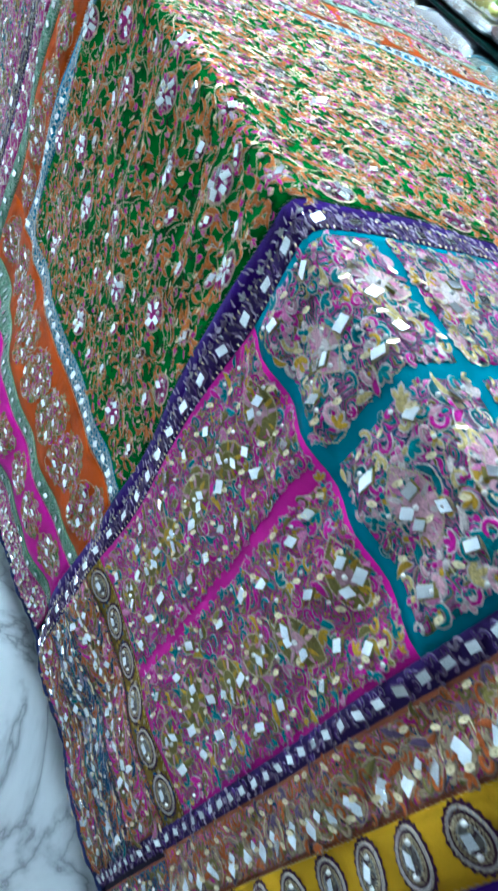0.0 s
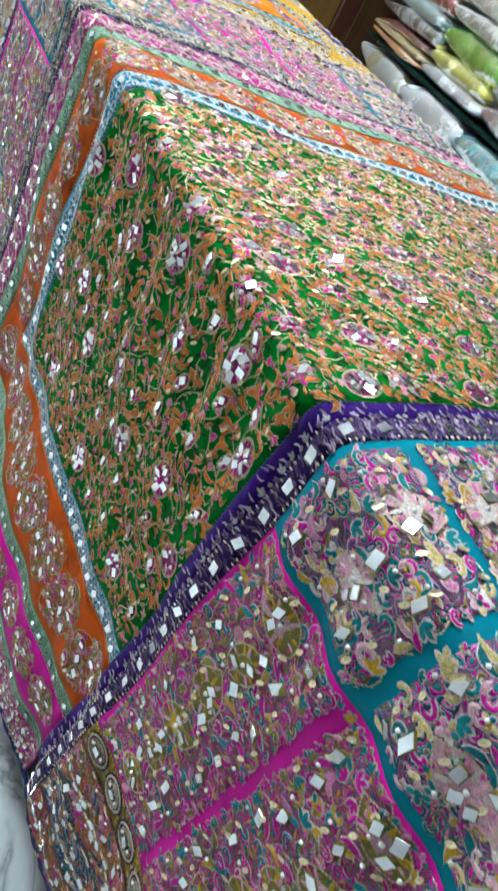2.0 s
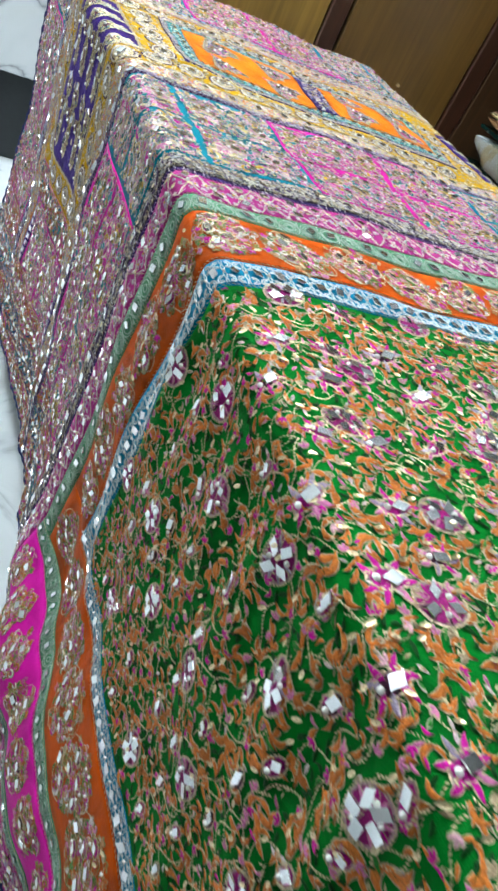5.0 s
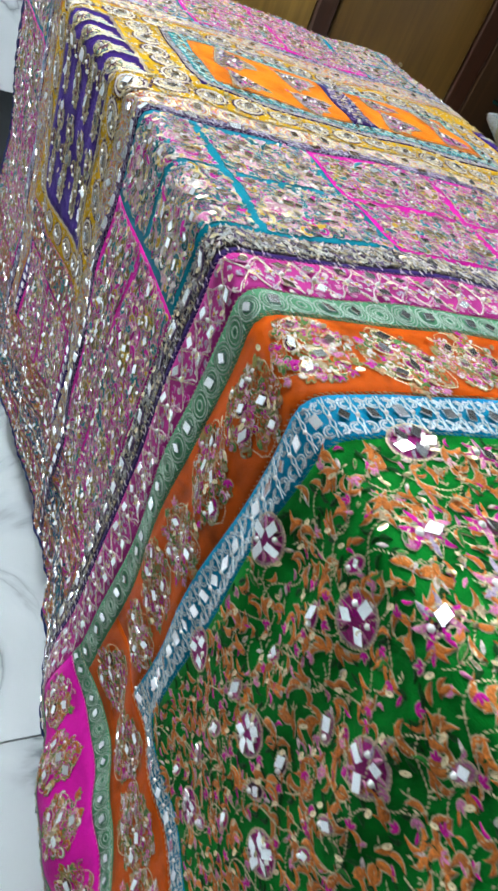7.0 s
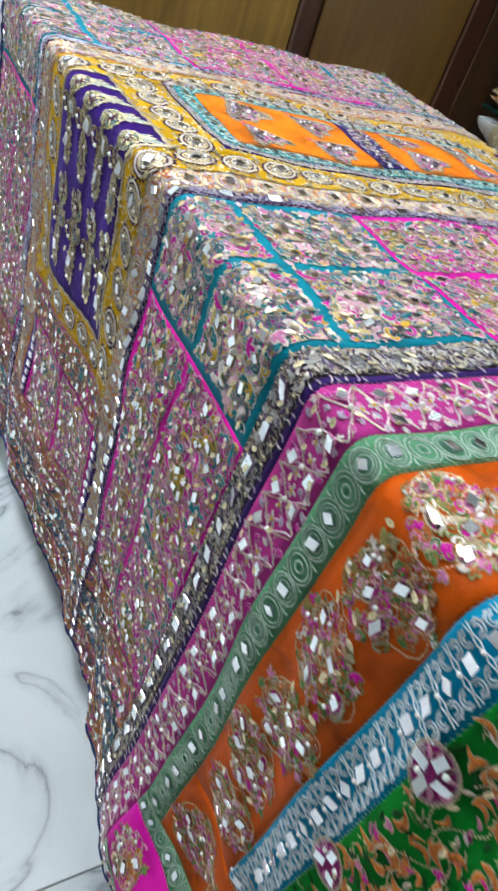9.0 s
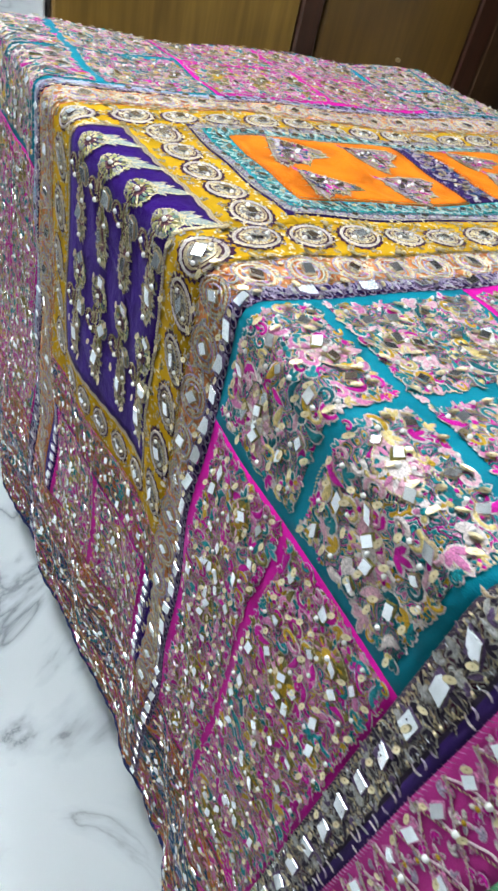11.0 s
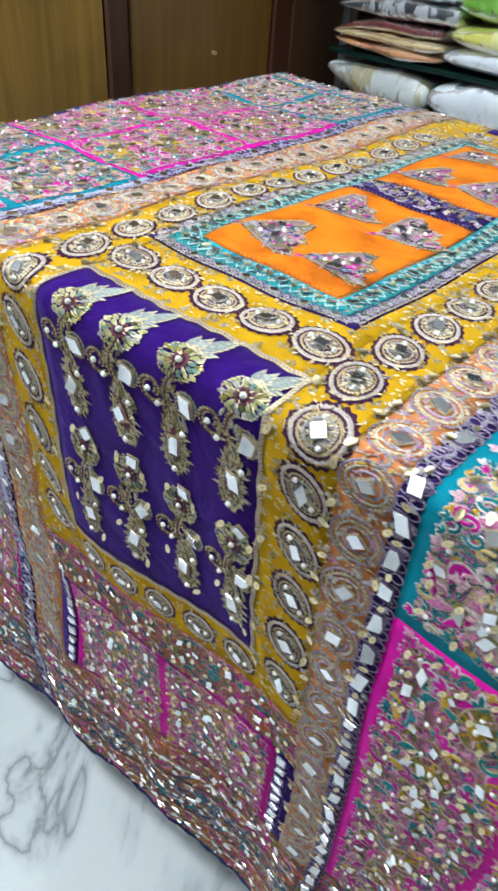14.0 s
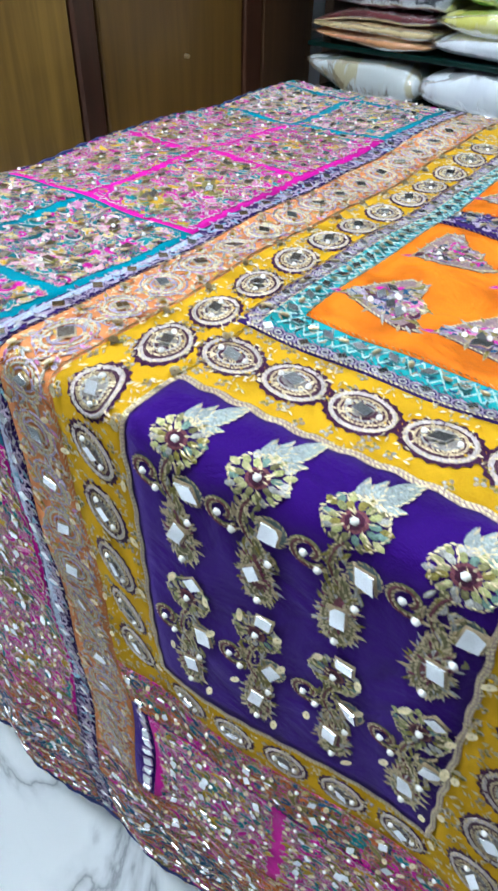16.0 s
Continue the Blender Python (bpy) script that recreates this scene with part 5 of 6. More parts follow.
def mint_ribbon(ob, s0, w0, s1, w1, r):
    st = Stamp()
    n = int(math.hypot(s1 - s0, w1 - w0) / (r * 1.95))
    ang = math.atan2(w1 - w0, s1 - s0)
    pale = (0.46, 0.61, 0.48)
    for i in range(n):
        f = (i + 0.5) / n
        q = Stamp()
        for rr, wd in ((1.02, 0.13), (0.78, 0.11), (0.55, 0.10)):
            if rr > 0.6 or rnd.random() < 0.6:
                q.cord(oval(16, rr * r * 0.96 * rnd.uniform(0.92, 1.05), rr * r * rnd.uniform(0.94, 1.03)), r * wd, 0.0008, dim(pale, 0.70, 1.05), T_, True)
        if i % 3 != 1:
            q.join(mirror_piece(r * 0.34, r * 0.36, (0.10, 0.20, 0.16), i % 2 == 0, rnd.uniform(-0.15, 0.15)), h=0.0005)
        else:
            q.cord(oval(9, r * 0.34, r * 0.36), r * 0.12, 0.0008, dim(pale), T_, True)
            q.fan(oval(6, r * 0.16, r * 0.16), 0.0002, 0.0009, dim((0.05, 0.22, 0.12)))
        for g in (-1, 1):
            q.cord(np.array([[r * 0.98, g * r * 0.55], [r * 0.90, g * r * 0.85], [r * 0.98, g * r * 1.05]]), r * 0.12, 0.0007, dim(pale))
        st.join(q, s0 + f * (s1 - s0), w0 + f * (w1 - w0), ang + rnd.uniform(-0.08, 0.08))
    for sg in (-1, 1):
        o = np.array([-math.sin(ang), math.cos(ang)]) * r * 1.15 * sg
        edge_cord(st, s0 + o[0], w0 + o[1], s1 + o[0], w1 + o[1], 0.0022)
    stitched("swirl_embroidery", st, ob, "white concentric rings round small mirrors", "stuff")


m1 = band("pale_green_border", -0.412, -0.38, -0.50, "mint", "pale green border with white concentric rings")
mint_ribbon(m1, -0.396, -0.50, -0.396, WT, 0.0122)
m2 = patch("pale_green_border", G0, -0.38, -0.522, -0.50, "mint", "pale green border with white concentric rings")
mint_ribbon(m2, G0, -0.511, -0.38, -0.511, 0.0090)
k1 = band("pink_border", -0.38, -0.332, -HEM, "pink", "deep pink border with lattice stitches and mirrors")
st = Stamp()
n = int((WT + HEM) / 0.030)
for i in range(n):
    w = -HEM + (i + 0.5) * (WT + HEM) / n
    for sg in (-1, 1):
        t = np.linspace(0, 1, 7)
        st.cord(np.stack([-0.378 + 0.043 * t, w + sg * (-0.015 + 0.030 * t) + 0.0022 * np.sin(9 * t + i)], -1), 0.0017, 0.0011, dim((0.80, 0.56, 0.62), 0.8, 1.05))
        couched(st, [[-0.378, w - 0.013 * sg], [-0.335, w + 0.017 * sg]], 0.003, 0.0010)
        if rnd.random() < 0.25:
            continue
        st.join(mirror_piece(0.0036, 0.0050, ROSE, rnd.random() < 0.5, rnd.uniform(-0.15, 0.15)), -0.3565 + 0.012 * sg, w + rnd.uniform(-0.002, 0.002), rnd.uniform(-0.3, 0.3), h=0.0008)
        st.join(flower(4, (CREAM, ROSE, LILAC), CREAM, GOLD, 1.0, 0.28), -0.3565 + rnd.uniform(-0.004, 0.004), w + 0.0085 * sg, rnd.uniform(0, 3), 0.0058, 0.0058)
    st.join(bead(0.0023), -0.3565, w, h=0.0012)
for s, w in scatter(-0.378, -0.335, -HEM + 0.01, WT, 0.0098, 0.42):
    st.join(spray(rnd.uniform(0.0042, 0.0058), (ROSE, CREAM, LILAC, HOT), dim((0.74, 0.42, 0.58), 0.7, 1.1)), s, w, rnd.uniform(0, 6.3))
for s, w in scatter(-0.377, -0.335, -HEM + 0.01, WT, 0.026):
    st.join(sequin(0.0036, 0.0023), s, w, rnd.uniform(1, 2.2), h=0.001)
edge_cord(st, -0.3335, -HEM, -0.3335, WT, 0.0045, (0.70, 0.42, 0.60), T_)
stitched("lattice_embroidery", st, k1, "pale lattice stitches with mirrors and beads", "stuff")
mg = patch("magenta_border", G0, -0.38, -0.605, -0.522, "magenta", "bright magenta border with round floral motifs")
for i in range(9):
    stitched("floral_round", Stamp().join(lozenge(0.030, 0.031), -0.418 - i * 0.066, -0.563, 0.2), mg, "round motif of blossoms and mirrors edged in gold")
m3 = patch("pale_green_border", G0, -0.38, -0.628, -0.605, "mint", "pale green border with white concentric rings")
mint_ribbon(m3, G0, -0.6165, -0.38, -0.6165, 0.0090)
k2 = patch("pink_hem", G0, -0.38, -HEM, -0.628, "pink", "deep pink hem with dense stitches")
st = Stamp()
dense(st, G0, -0.382, -HEM + 0.004, -0.63, 0.0125, (HOT, ROSE, LILAC, HOT, CREAM), ROSE, 0.014, 0.022, "pink")
stitched("hem_embroidery", st, k2, "dense pink stitches with small mirrors", "stuff")

# dark line and grey ribbon
dl = band("violet_ribbon", -0.332, -0.3245, -HEM, "grape", "thin dark violet ribbon")
st = Stamp()
for s, w in scatter(-0.3300, -0.3245, -HEM, WT, 0.0085, 0.45):
    if rnd.random() < 0.7:
        st.join(curved_leaf(rnd.uniform(0.0022, 0.0046), 0.0009, rnd.uniform(-0.6, 0.6), dim(pick((LILAC, CREAM, SILVER))), dim((0.50, 0.42, 0.50))), s, w, rnd.uniform(-0.6, 0.6))
stitched("sprig_embroidery", st, dl, "pale sprig embroidery", "stuff")
gr = band("grey_ribbon", -0.3245, -0.295, -HEM, "ash", "grey ribbon with large mirrors in pale thread")
st = Stamp()
dense(st, -0.3240, -0.296, -HEM, WT, 0.0095, (DUSK, (0.03, 0.02, 0.04), SILVER, (0.03, 0.02, 0.04)), (0.46, 0.42, 0.36), 0.022, 0.0, "grey")
# pale stitches lighten the ribbon only where it lies on the lit top
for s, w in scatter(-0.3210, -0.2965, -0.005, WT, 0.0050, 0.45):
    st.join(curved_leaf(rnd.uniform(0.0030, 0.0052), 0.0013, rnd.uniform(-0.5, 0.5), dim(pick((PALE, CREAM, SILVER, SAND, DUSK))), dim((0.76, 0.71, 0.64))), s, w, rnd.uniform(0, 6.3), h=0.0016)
bugle_row(st, -0.3205, -HEM, -0.3205, WT, 0.0062, 0.0036, 0.0010)
bugle_row(st, -0.2985, -HEM, -0.2985, WT, 0.0062, 0.0036, 0.0010)
mirror_row(st, -0.3085, -HEM, -0.3085, WT, 0.034, 0.0050, 0.0068, DUSK, diamond=False)
edge_cord(st, -0.2965, -0.6, -0.2965, WT, 0.0025)
stitched("mirror_trim", st, gr, "row of rectangular mirrors in pale thread", "stuff")

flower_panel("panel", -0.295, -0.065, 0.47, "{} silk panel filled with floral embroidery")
vl = band("violet_ribbon", -0.065, -0.050, -HEM, "grape", "dark violet ribbon with pale scallops and mirrors")
st = Stamp()
for i in range(int((WT + HEM) / 0.0096)):
    w = -HEM + (i + 0.5) * 0.0096
    st.join(spray(0.0044, (LILAC, SILVER, DUSK), dim((0.36, 0.29, 0.44))), -0.0575 + rnd.uniform(-0.004, 0.004), w, rnd.uniform(0, 6.3), h=0.0004)
    for sg in (-1, 1):
        st.join(Stamp().cord(oval(9, 0.0042, 0.0036), 0.0011, 0.0009, dim((0.36, 0.29, 0.44)), T_, True), -0.0575 + 0.0040 * sg, w + 0.0024 * sg)
for i in range(int((WT + HEM) / 0.0265)):
    w = -HEM + (i + 0.5) * 0.0265
    if w > 0.02 and i % 2:
        continue
    st.join(mirror_piece(0.0042, 0.0066, DUSK, False, rnd.uniform(-0.15, 0.15)), -0.0575, w, rnd.uniform(-0.2, 0.2), h=0.0010)
    st.join(sequin(0.0034, 0.0024), -0.0575, w + 0.013, rnd.uniform(0, 3), h=0.0012)
# lilac leaves on the top only, painting in the light it catches
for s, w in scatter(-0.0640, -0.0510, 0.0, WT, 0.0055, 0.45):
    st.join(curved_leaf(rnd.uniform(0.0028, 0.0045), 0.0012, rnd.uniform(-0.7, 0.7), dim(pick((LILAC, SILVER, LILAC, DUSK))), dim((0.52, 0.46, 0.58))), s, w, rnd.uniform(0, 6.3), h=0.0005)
edge_cord(st, -0.0640, -HEM, -0.0640, WT, 0.0016, MAROON, T_)
stitched("scallop_embroidery", st, vl, "lilac scallops with mirrors", "stuff")


def peach_border(s0, s1, w0):
    ob = band("peach_border", s0, s1, w0, "peach", "peach silk border with lilac rings and mirrors")
    mid = (s0 + s1) / 2
    st = Stamp()
    n = int((WT - w0) / 0.041)
    for i in range(n):
        w = w0 + (i + 0.5) * (WT - w0) / n
        q = Stamp()
        for r, c in ((0.0175, LILAC), (0.0135, PALE), (0.0095, LILAC)):
            q.cord(oval(20, r, r * 0.92), 0.0019, 0.0010, dim(c), T_, True)
        q.join(mirror_piece(0.0056, 0.0042, SAND, rnd.random() < 0.6, rnd.uniform(-0.15, 0.15)), h=0.0008)
        for t in np.arange(30) * 2 * np.pi / 30:
            q.fan(turned([[-0.0016, 0], [0, 0.0005], [0.0016, 0], [0, -0.0005]], t + 0.7) + np.array([0.0155 * math.cos(t), 0.0143 * math.sin(t)]), 0.0008, 0.0018, GOLD, Z_)
        st.join(q, mid, w, rnd.uniform(-0.3, 0.3))
        for ds in (-0.018, 0.018):
            st.join(flower(4, (SAND, LILAC, PALE), CREAM, GOLD), mid + ds, w + 0.0205, 0.3, 0.006, 0.006)
            st.join(sequin(0.0040, 0.0028), mid + ds, w + 0.0205, rnd.uniform(0, 3), h=0.0018)
        t = np.linspace(-1, 1, 6)
        st.join(Stamp().cord(np.stack([t * 0.009, 0.006 * np.cos(t * 2)], -1), 0.0024, 0.001, dim(SILVER)), mid, w + 0.0205, rnd.uniform(0, 3))
    for s, w in scatter(s0 + 0.003, s1 - 0.003, w0, WT, 0.0090):
        st.join(leaf(dim(pick((LILAC, PALE, RUST, RUST, ROSE, GOLD, SILVER))), dim(pick((SAND, LILAC)))), s, w, rnd.uniform(0, 6.3), 0.0055, 0.0045)
    for s, w in scatter(s0 + 0.003, s1 - 0.003, w0, WT, 0.009):
        zari_fill(st, s, w, 0.005, 0.005, 3)
    edge_cord(st, s0 + 0.001, w0, s0 + 0.001, WT, 0.0022)
    edge_cord(st, s1 - 0.001, w0, s1 - 0.001, WT, 0.0026)
    stitched("ring_embroidery", st, ob, "lilac rings with mirrors and gold thread", "stuff")


# ---- centre module ----
YN, P0, P1, YF, PF = -0.016, 0.036, 0.252, 0.312, 0.365
peach_border(-0.050, YN, -0.49)
peach_border(YF, PF, -0.49)
violet = patch("violet_panel", P0, P1, -0.228, 0.037, "purple", "deep violet silk panel with gold paisley motifs")


def paisley(col, tip=True):
    """A curled drop with a couched gold rim, a round blossom, a spiral and a pale leafy tip."""
    st = Stamp()
    heart, moss = (0.17, 0.05, 0.07), (0.23, 0.21, 0.10)
    ts = np.linspace(0, 2 * math.pi, 19)[:-1]
    drop = np.array([[0.0120 * math.sin(a) * (0.42 + 0.58 * math.sin(a / 2) ** 2), -0.060 + 0.026 * math.cos(a)] for a in ts])
    mid = np.array([0, -0.064])
    for p_ in drop[3:16]:
        d = p_ - mid
        g = math.atan2(d[1], d[0])
        for k in range(4):
            st.fan(turned(leafshape(rnd.uniform(0.0035, 0.0078), 0.0010, 2), g + rnd.uniform(-0.7, 0.7)) + p_ - d * 0.10 + turned([[0, rnd.uniform(-0.002, 0.002)]], g)[0], 0.0002, 0.0012, dim(pick((OLIVE, moss, SAND, SILVER))), T_ if rnd.random() < 0.55 else Z_)
    st.fan(drop, 0.0002, 0.0008, moss)
    st.fan((drop - mid) * 0.52 + mid, 0.0008, 0.0013, heart)
    couched(st, drop, 0.0028, 0.0017, True)
    couched(st, (drop - mid) * 0.72 + mid, 0.0030, 0.0014, True)
    # neck and spiral
    t = np.linspace(0, 1, 15)
    ang, rad = -2.6 + 6.6 * t, 0.0108 * (1 - 0.60 * t)
    coil = np.stack([0.0178 + rad * np.cos(ang) * 0.95, -0.028 + rad * np.sin(ang)], -1)
    neck = np.array([[0.0, -0.042], [0.005, -0.035], [0.007, -0.028], [0.005, -0.018], [0.001, -0.010]])
    for path in (neck, coil):
        st.cord(path, 0.0042, 0.0012, moss)
        st.join(Stamp().cord(path, 0.0018, 0.0010, heart), h=0.0006)
        couched(st, path + [0.0016, 0.0006], 0.0030, 0.0012)
        couched(st, path - [0.0016, 0.0006], 0.0030, 0.0012)
    # round blossom
    c = np.array([0.0, 0.003])
    for k, rad_, n_, sz in ((0, 0.0135, 19, 0.0034), (1, 0.0092, 13, 0.0032)):
        for i in range(n_):
            a = 2 * math.pi * (i + rnd.uniform(-0.2, 0.2)) / n_
            r_ = rad_ * rnd.uniform(0.9, 1.12)
            st.fan(turned(oval(6, sz, sz * 0.62), a) + c + r_ * np.array([math.cos(a), math.sin(a)]), 0.0002 + 0.0004 * k, 0.0012 + 0.0004 * k, dim(pick(((0.46, 0.46, 0.20), (0.20, 0.32, 0.28), moss, (0.56, 0.52, 0.26), SILVER, OLIVE)), 0.6, 1.1))
    couched(st, oval(24, 0.0152, 0.0148) * (1 + 0.06 * np.cos(np.arange(24) * 2.1))[:, None] + c, 0.0028, 0.0015, True)
    st.fan(oval(10, 0.0064, 0.0064) + c, 0.0010, 0.0016, dim(heart))
    st.fan(oval(8, 0.0046, 0.0046) + c, 0.0014, 0.0019, dim(col, 0.5, 0.8))
    zari_fill(st, *c, 0.013, 0.013, 22)
    zari_fill(st, 0.0, -0.064, 0.011, 0.022, 34)
    zari_fill(st, 0.002, -0.030, 0.008, 0.016, 16)
    zari_fill(st, 0.0, -0.064, 0.010, 0.020, 14, SILVER)
    zari_fill(st, 0.0, -0.064, 0.010, 0.020, 12, (0.24, 0.06, 0.12))
    for _ in range(26):
        t_ = rnd.random()
        p_ = np.array([0.003 * math.sin(5 * t_), -0.012 - 0.045 * t_]) + [rnd.uniform(-0.010, 0.010), 0]
        st.join(curved_leaf(rnd.uniform(0.003, 0.0055), 0.0014, rnd.uniform(-0.5, 0.5), dim(pick((OLIVE, moss, SAND, SILVER))), dim(moss)), *p_, rnd.uniform(0.9, 2.2), h=0.0004)
    st.fan(oval(9, 0.0085, 0.0095) + [-0.0100, -0.027], 0.0001, 0.0006, dim((0.20, 0.26, 0.27)))
    couched(st, oval(12, 0.0085, 0.0095) + [-0.0100, -0.027], 0.0032, 0.0012, True)
    # leafy tip on the top
    ice = (0.36, 0.41, 0.40)
    for a, ln, wd, b_ in ((2.12, 0.028, 0.0056, -0.001), (1.25, 0.014, 0.0036, 0.003), (1.65, 0.016, 0.0038, 0.001), (2.75, 0.013, 0.0030, -0.004)) if tip else ():
        q = turned(leafshape(ln, wd, 5), a) + [b_, 0.014]
        st.fan(q, 0.0003, 0.0012, dim(ice))
        couched(st, q[: len(q) // 2 + 1], 0.0034, 0.0011)
        couched(st, turned([[0, 0], [ln * 0.9, 0]], a) + [b_, 0.014], 0.004, 0.0010)
    for p_ in ((0.0115, -0.036), (0.0, -0.083), (0.0, 0.003), (0.0190, -0.028), (-0.008, -0.050)):
        st.join(bead(0.0023), *p_, h=0.0018)
    return st


def paisley_mirrors():
    yield 0.0, -0.063, 0.0048, 0.0065
    yield -0.0105, -0.027, 0.0054, 0.0060


for i, s in enumerate((0.056, 0.110, 0.163, 0.215)):
    for row, (w, k) in enumerate(((0.0, 1.0), (-0.122, 0.96))):
        q = paisley(MAROON, row == 0)
        body = Stamp().join(q, s, w, rnd.uniform(-0.06, 0.06), k * 1.12, k * 1.02)
        if row:
            for dx, dw in ((-0.018, -0.018), (0.016, -0.052), (-0.014, -0.082), (0.010, 0.016), (-0.016, 0.01)):
                body.join(sequin(0.0052, 0.0030), s + dx, w + dw, rnd.uniform(1.5, 2.3), h=0.0012)
        stitched("paisley", body, violet, "gold and green paisley with beads")
        for a, b, ra, rb_ in (*paisley_mirrors(), *(((-0.006, 0.019, 0.0055, 0.0048),) if row else ())):
            stitched("mirror", Stamp().join(mirror_piece(ra, rb_, SAND, rnd.random() < 0.25, rnd.uniform(-0.1, 0.1)), s + a * k * 1.12, w + b * k * 1.02, rnd.uniform(-0.25, 0.25), h=0.0016), violet)
st = Stamp()
for a0, b0, a1, b1_ in ((P0, -0.228, P0, 0.037), (P1, -0.228, P1, 0.037), (P0, 0.037, P1, 0.037), (P0, -0.228, P1, -0.228)):
    n_ = np.linspace(0, 1, 40)[:, None]
    way = np.array([[a0, b0]]) + n_ * np.array([[a1 - a0, b1_ - b0]])
    way = way + 0.0008 * np.sin(n_ * 60)
    off = np.array([0.0, 0.0030]) if a0 != a1 else np.array([0.0030, 0.0])
    st.cord(way, 0.0040, 0.0008, (0.42, 0.30, 0.28))
    couched(st, way + off * 0.25, 0.0027, 0.0016)
    couched(st, way - off * 0.35, 0.0030, 0.0013)
stitched("gold_cord", st, violet, "twisted gold cord", "stuff")

y_near = band("mustard_border", YN, P0, -0.272, "yellow", "mustard silk border with oval medallions")
y_far = band("mustard_border", P1, YF, -0.272, "yellow", "mustard silk border with oval medallions")
y_low = patch("mustard_border", P0, P1, -0.272, -0.228, "yellow", "mustard silk border with oval medallions")
y_top = patch("mustard_border", P0, P1, 0.037, 0.104, "yellow", "mustard silk border with oval medallions")
y_in = patch("mustard_border", P0, 0.053, 0.104, WIDE - 0.104, "yellow", "mustard silk border")
y_end = patch("mustard_border", P0, P1, WIDE - 0.104, WIDE - 0.037, "yellow", "mustard silk border with oval medallions")
for i in range(18):
    w = -0.229 + i * 0.047 if i < 5 else 0.006 + (i - 5) * 0.0485
    big = 0.0262 if i == 5 else 0.0228
    sn = 0.004 if i < 6 else 0.016
    medallion_on(y_near, sn, w, big, 1.2 if i > 4 else 0.9, 0.80 if i > 4 else 0.70)
    medallion_on(y_far, 0.282, w, 0.0225, 1.2 if i > 4 else 0.9, 0.80 if i > 4 else 0.70)
for i in range(5):
    medallion_on(y_low, 0.052 + i * 0.044, -0.250, 0.0185, 0.2)
    medallion_on(y_top, 0.055 + i * 0.0465, 0.069, 0.0238, 0.1)
    medallion_on(y_end, 0.060 + i * 0.0465, WIDE - 0.067, 0.0205, 0.1)
for ob, s0, s1 in ((y_near, YN, P0), (y_far, P1, YF)):
    st = Stamp()
    for i in range(23):
        for sg in (s0 + 0.004, s1 - 0.004):
            w = -0.230 + i * 0.0445
            st.join(sequin(0.0042, 0.0030), sg, w, rnd.uniform(0, 3), h=0.0008)
            st.join(flower(4, (SAND, OLIVE), PALE, GOLD), sg, w + 0.003, 0, 0.005, 0.005)
    edge_cord(st, s0, -0.272, s0, WT, 0.004)
    if ob is y_far:
        edge_cord(st, s1, -0.272, s1, WT, 0.003)
    stitched("sequin_trim", st, ob, "gold sequins and cord", "stuff")
for ob, box_ in ((y_near, (YN, P0, -0.27, WT)), (y_far, (P1, YF, -0.27, WT)), (y_low, (P0, P1, -0.27, -0.23)), (y_top, (P0, P1, 0.04, 0.10)), (y_end, (P0, P1, WIDE - 0.10, WIDE - 0.04)), (y_in, (P0, 0.050, 0.105, WIDE - 0.105))):
    st = Stamp()
    for s, w in scatter(*box_, 0.0088):
        if rnd.random() < (0.40 if w > -0.01 else 0.16):
            st.join(flower(4, (SAND, OLIVE, SILVER), SAND, GOLD), s, w, rnd.uniform(0, 3), 0.0038, 0.0038)
        elif rnd.random() < 0.6:
            zari_fill(st, s, w, 0.005, 0.005, 3)
    stitched("gold_stitching", st, ob, "small gold stitches", "stuff", h=0.0003)
bv = patch("violet_panel", P0, P1, WIDE - 0.037, WIDE + 0.228, "purple", "deep violet silk panel with gold paisley motifs")
for s in (0.056, 0.110, 0.163, 0.215):
    stitched("paisley", Stamp().join(paisley(HOT), s, WIDE + 0.005, math.pi, 0.9, 1.0), bv, "gold and green paisley with beads")

# orange squares in their double ribbon frame
frame_v = patch("violet_frame", 0.0505, 0.262, 0.1010, WIDE - 0.1010, "grape", "dark violet ribbon with lilac stitches")
frame_v.location.z += 0.0008
frame_t = sheet("aqua_frame", 0.064, 0.250, 0.112, WIDE - 0.112, SILK["aqua"], cloth, "aqua ribbon with zigzag stitches and stones", h=0.0016)
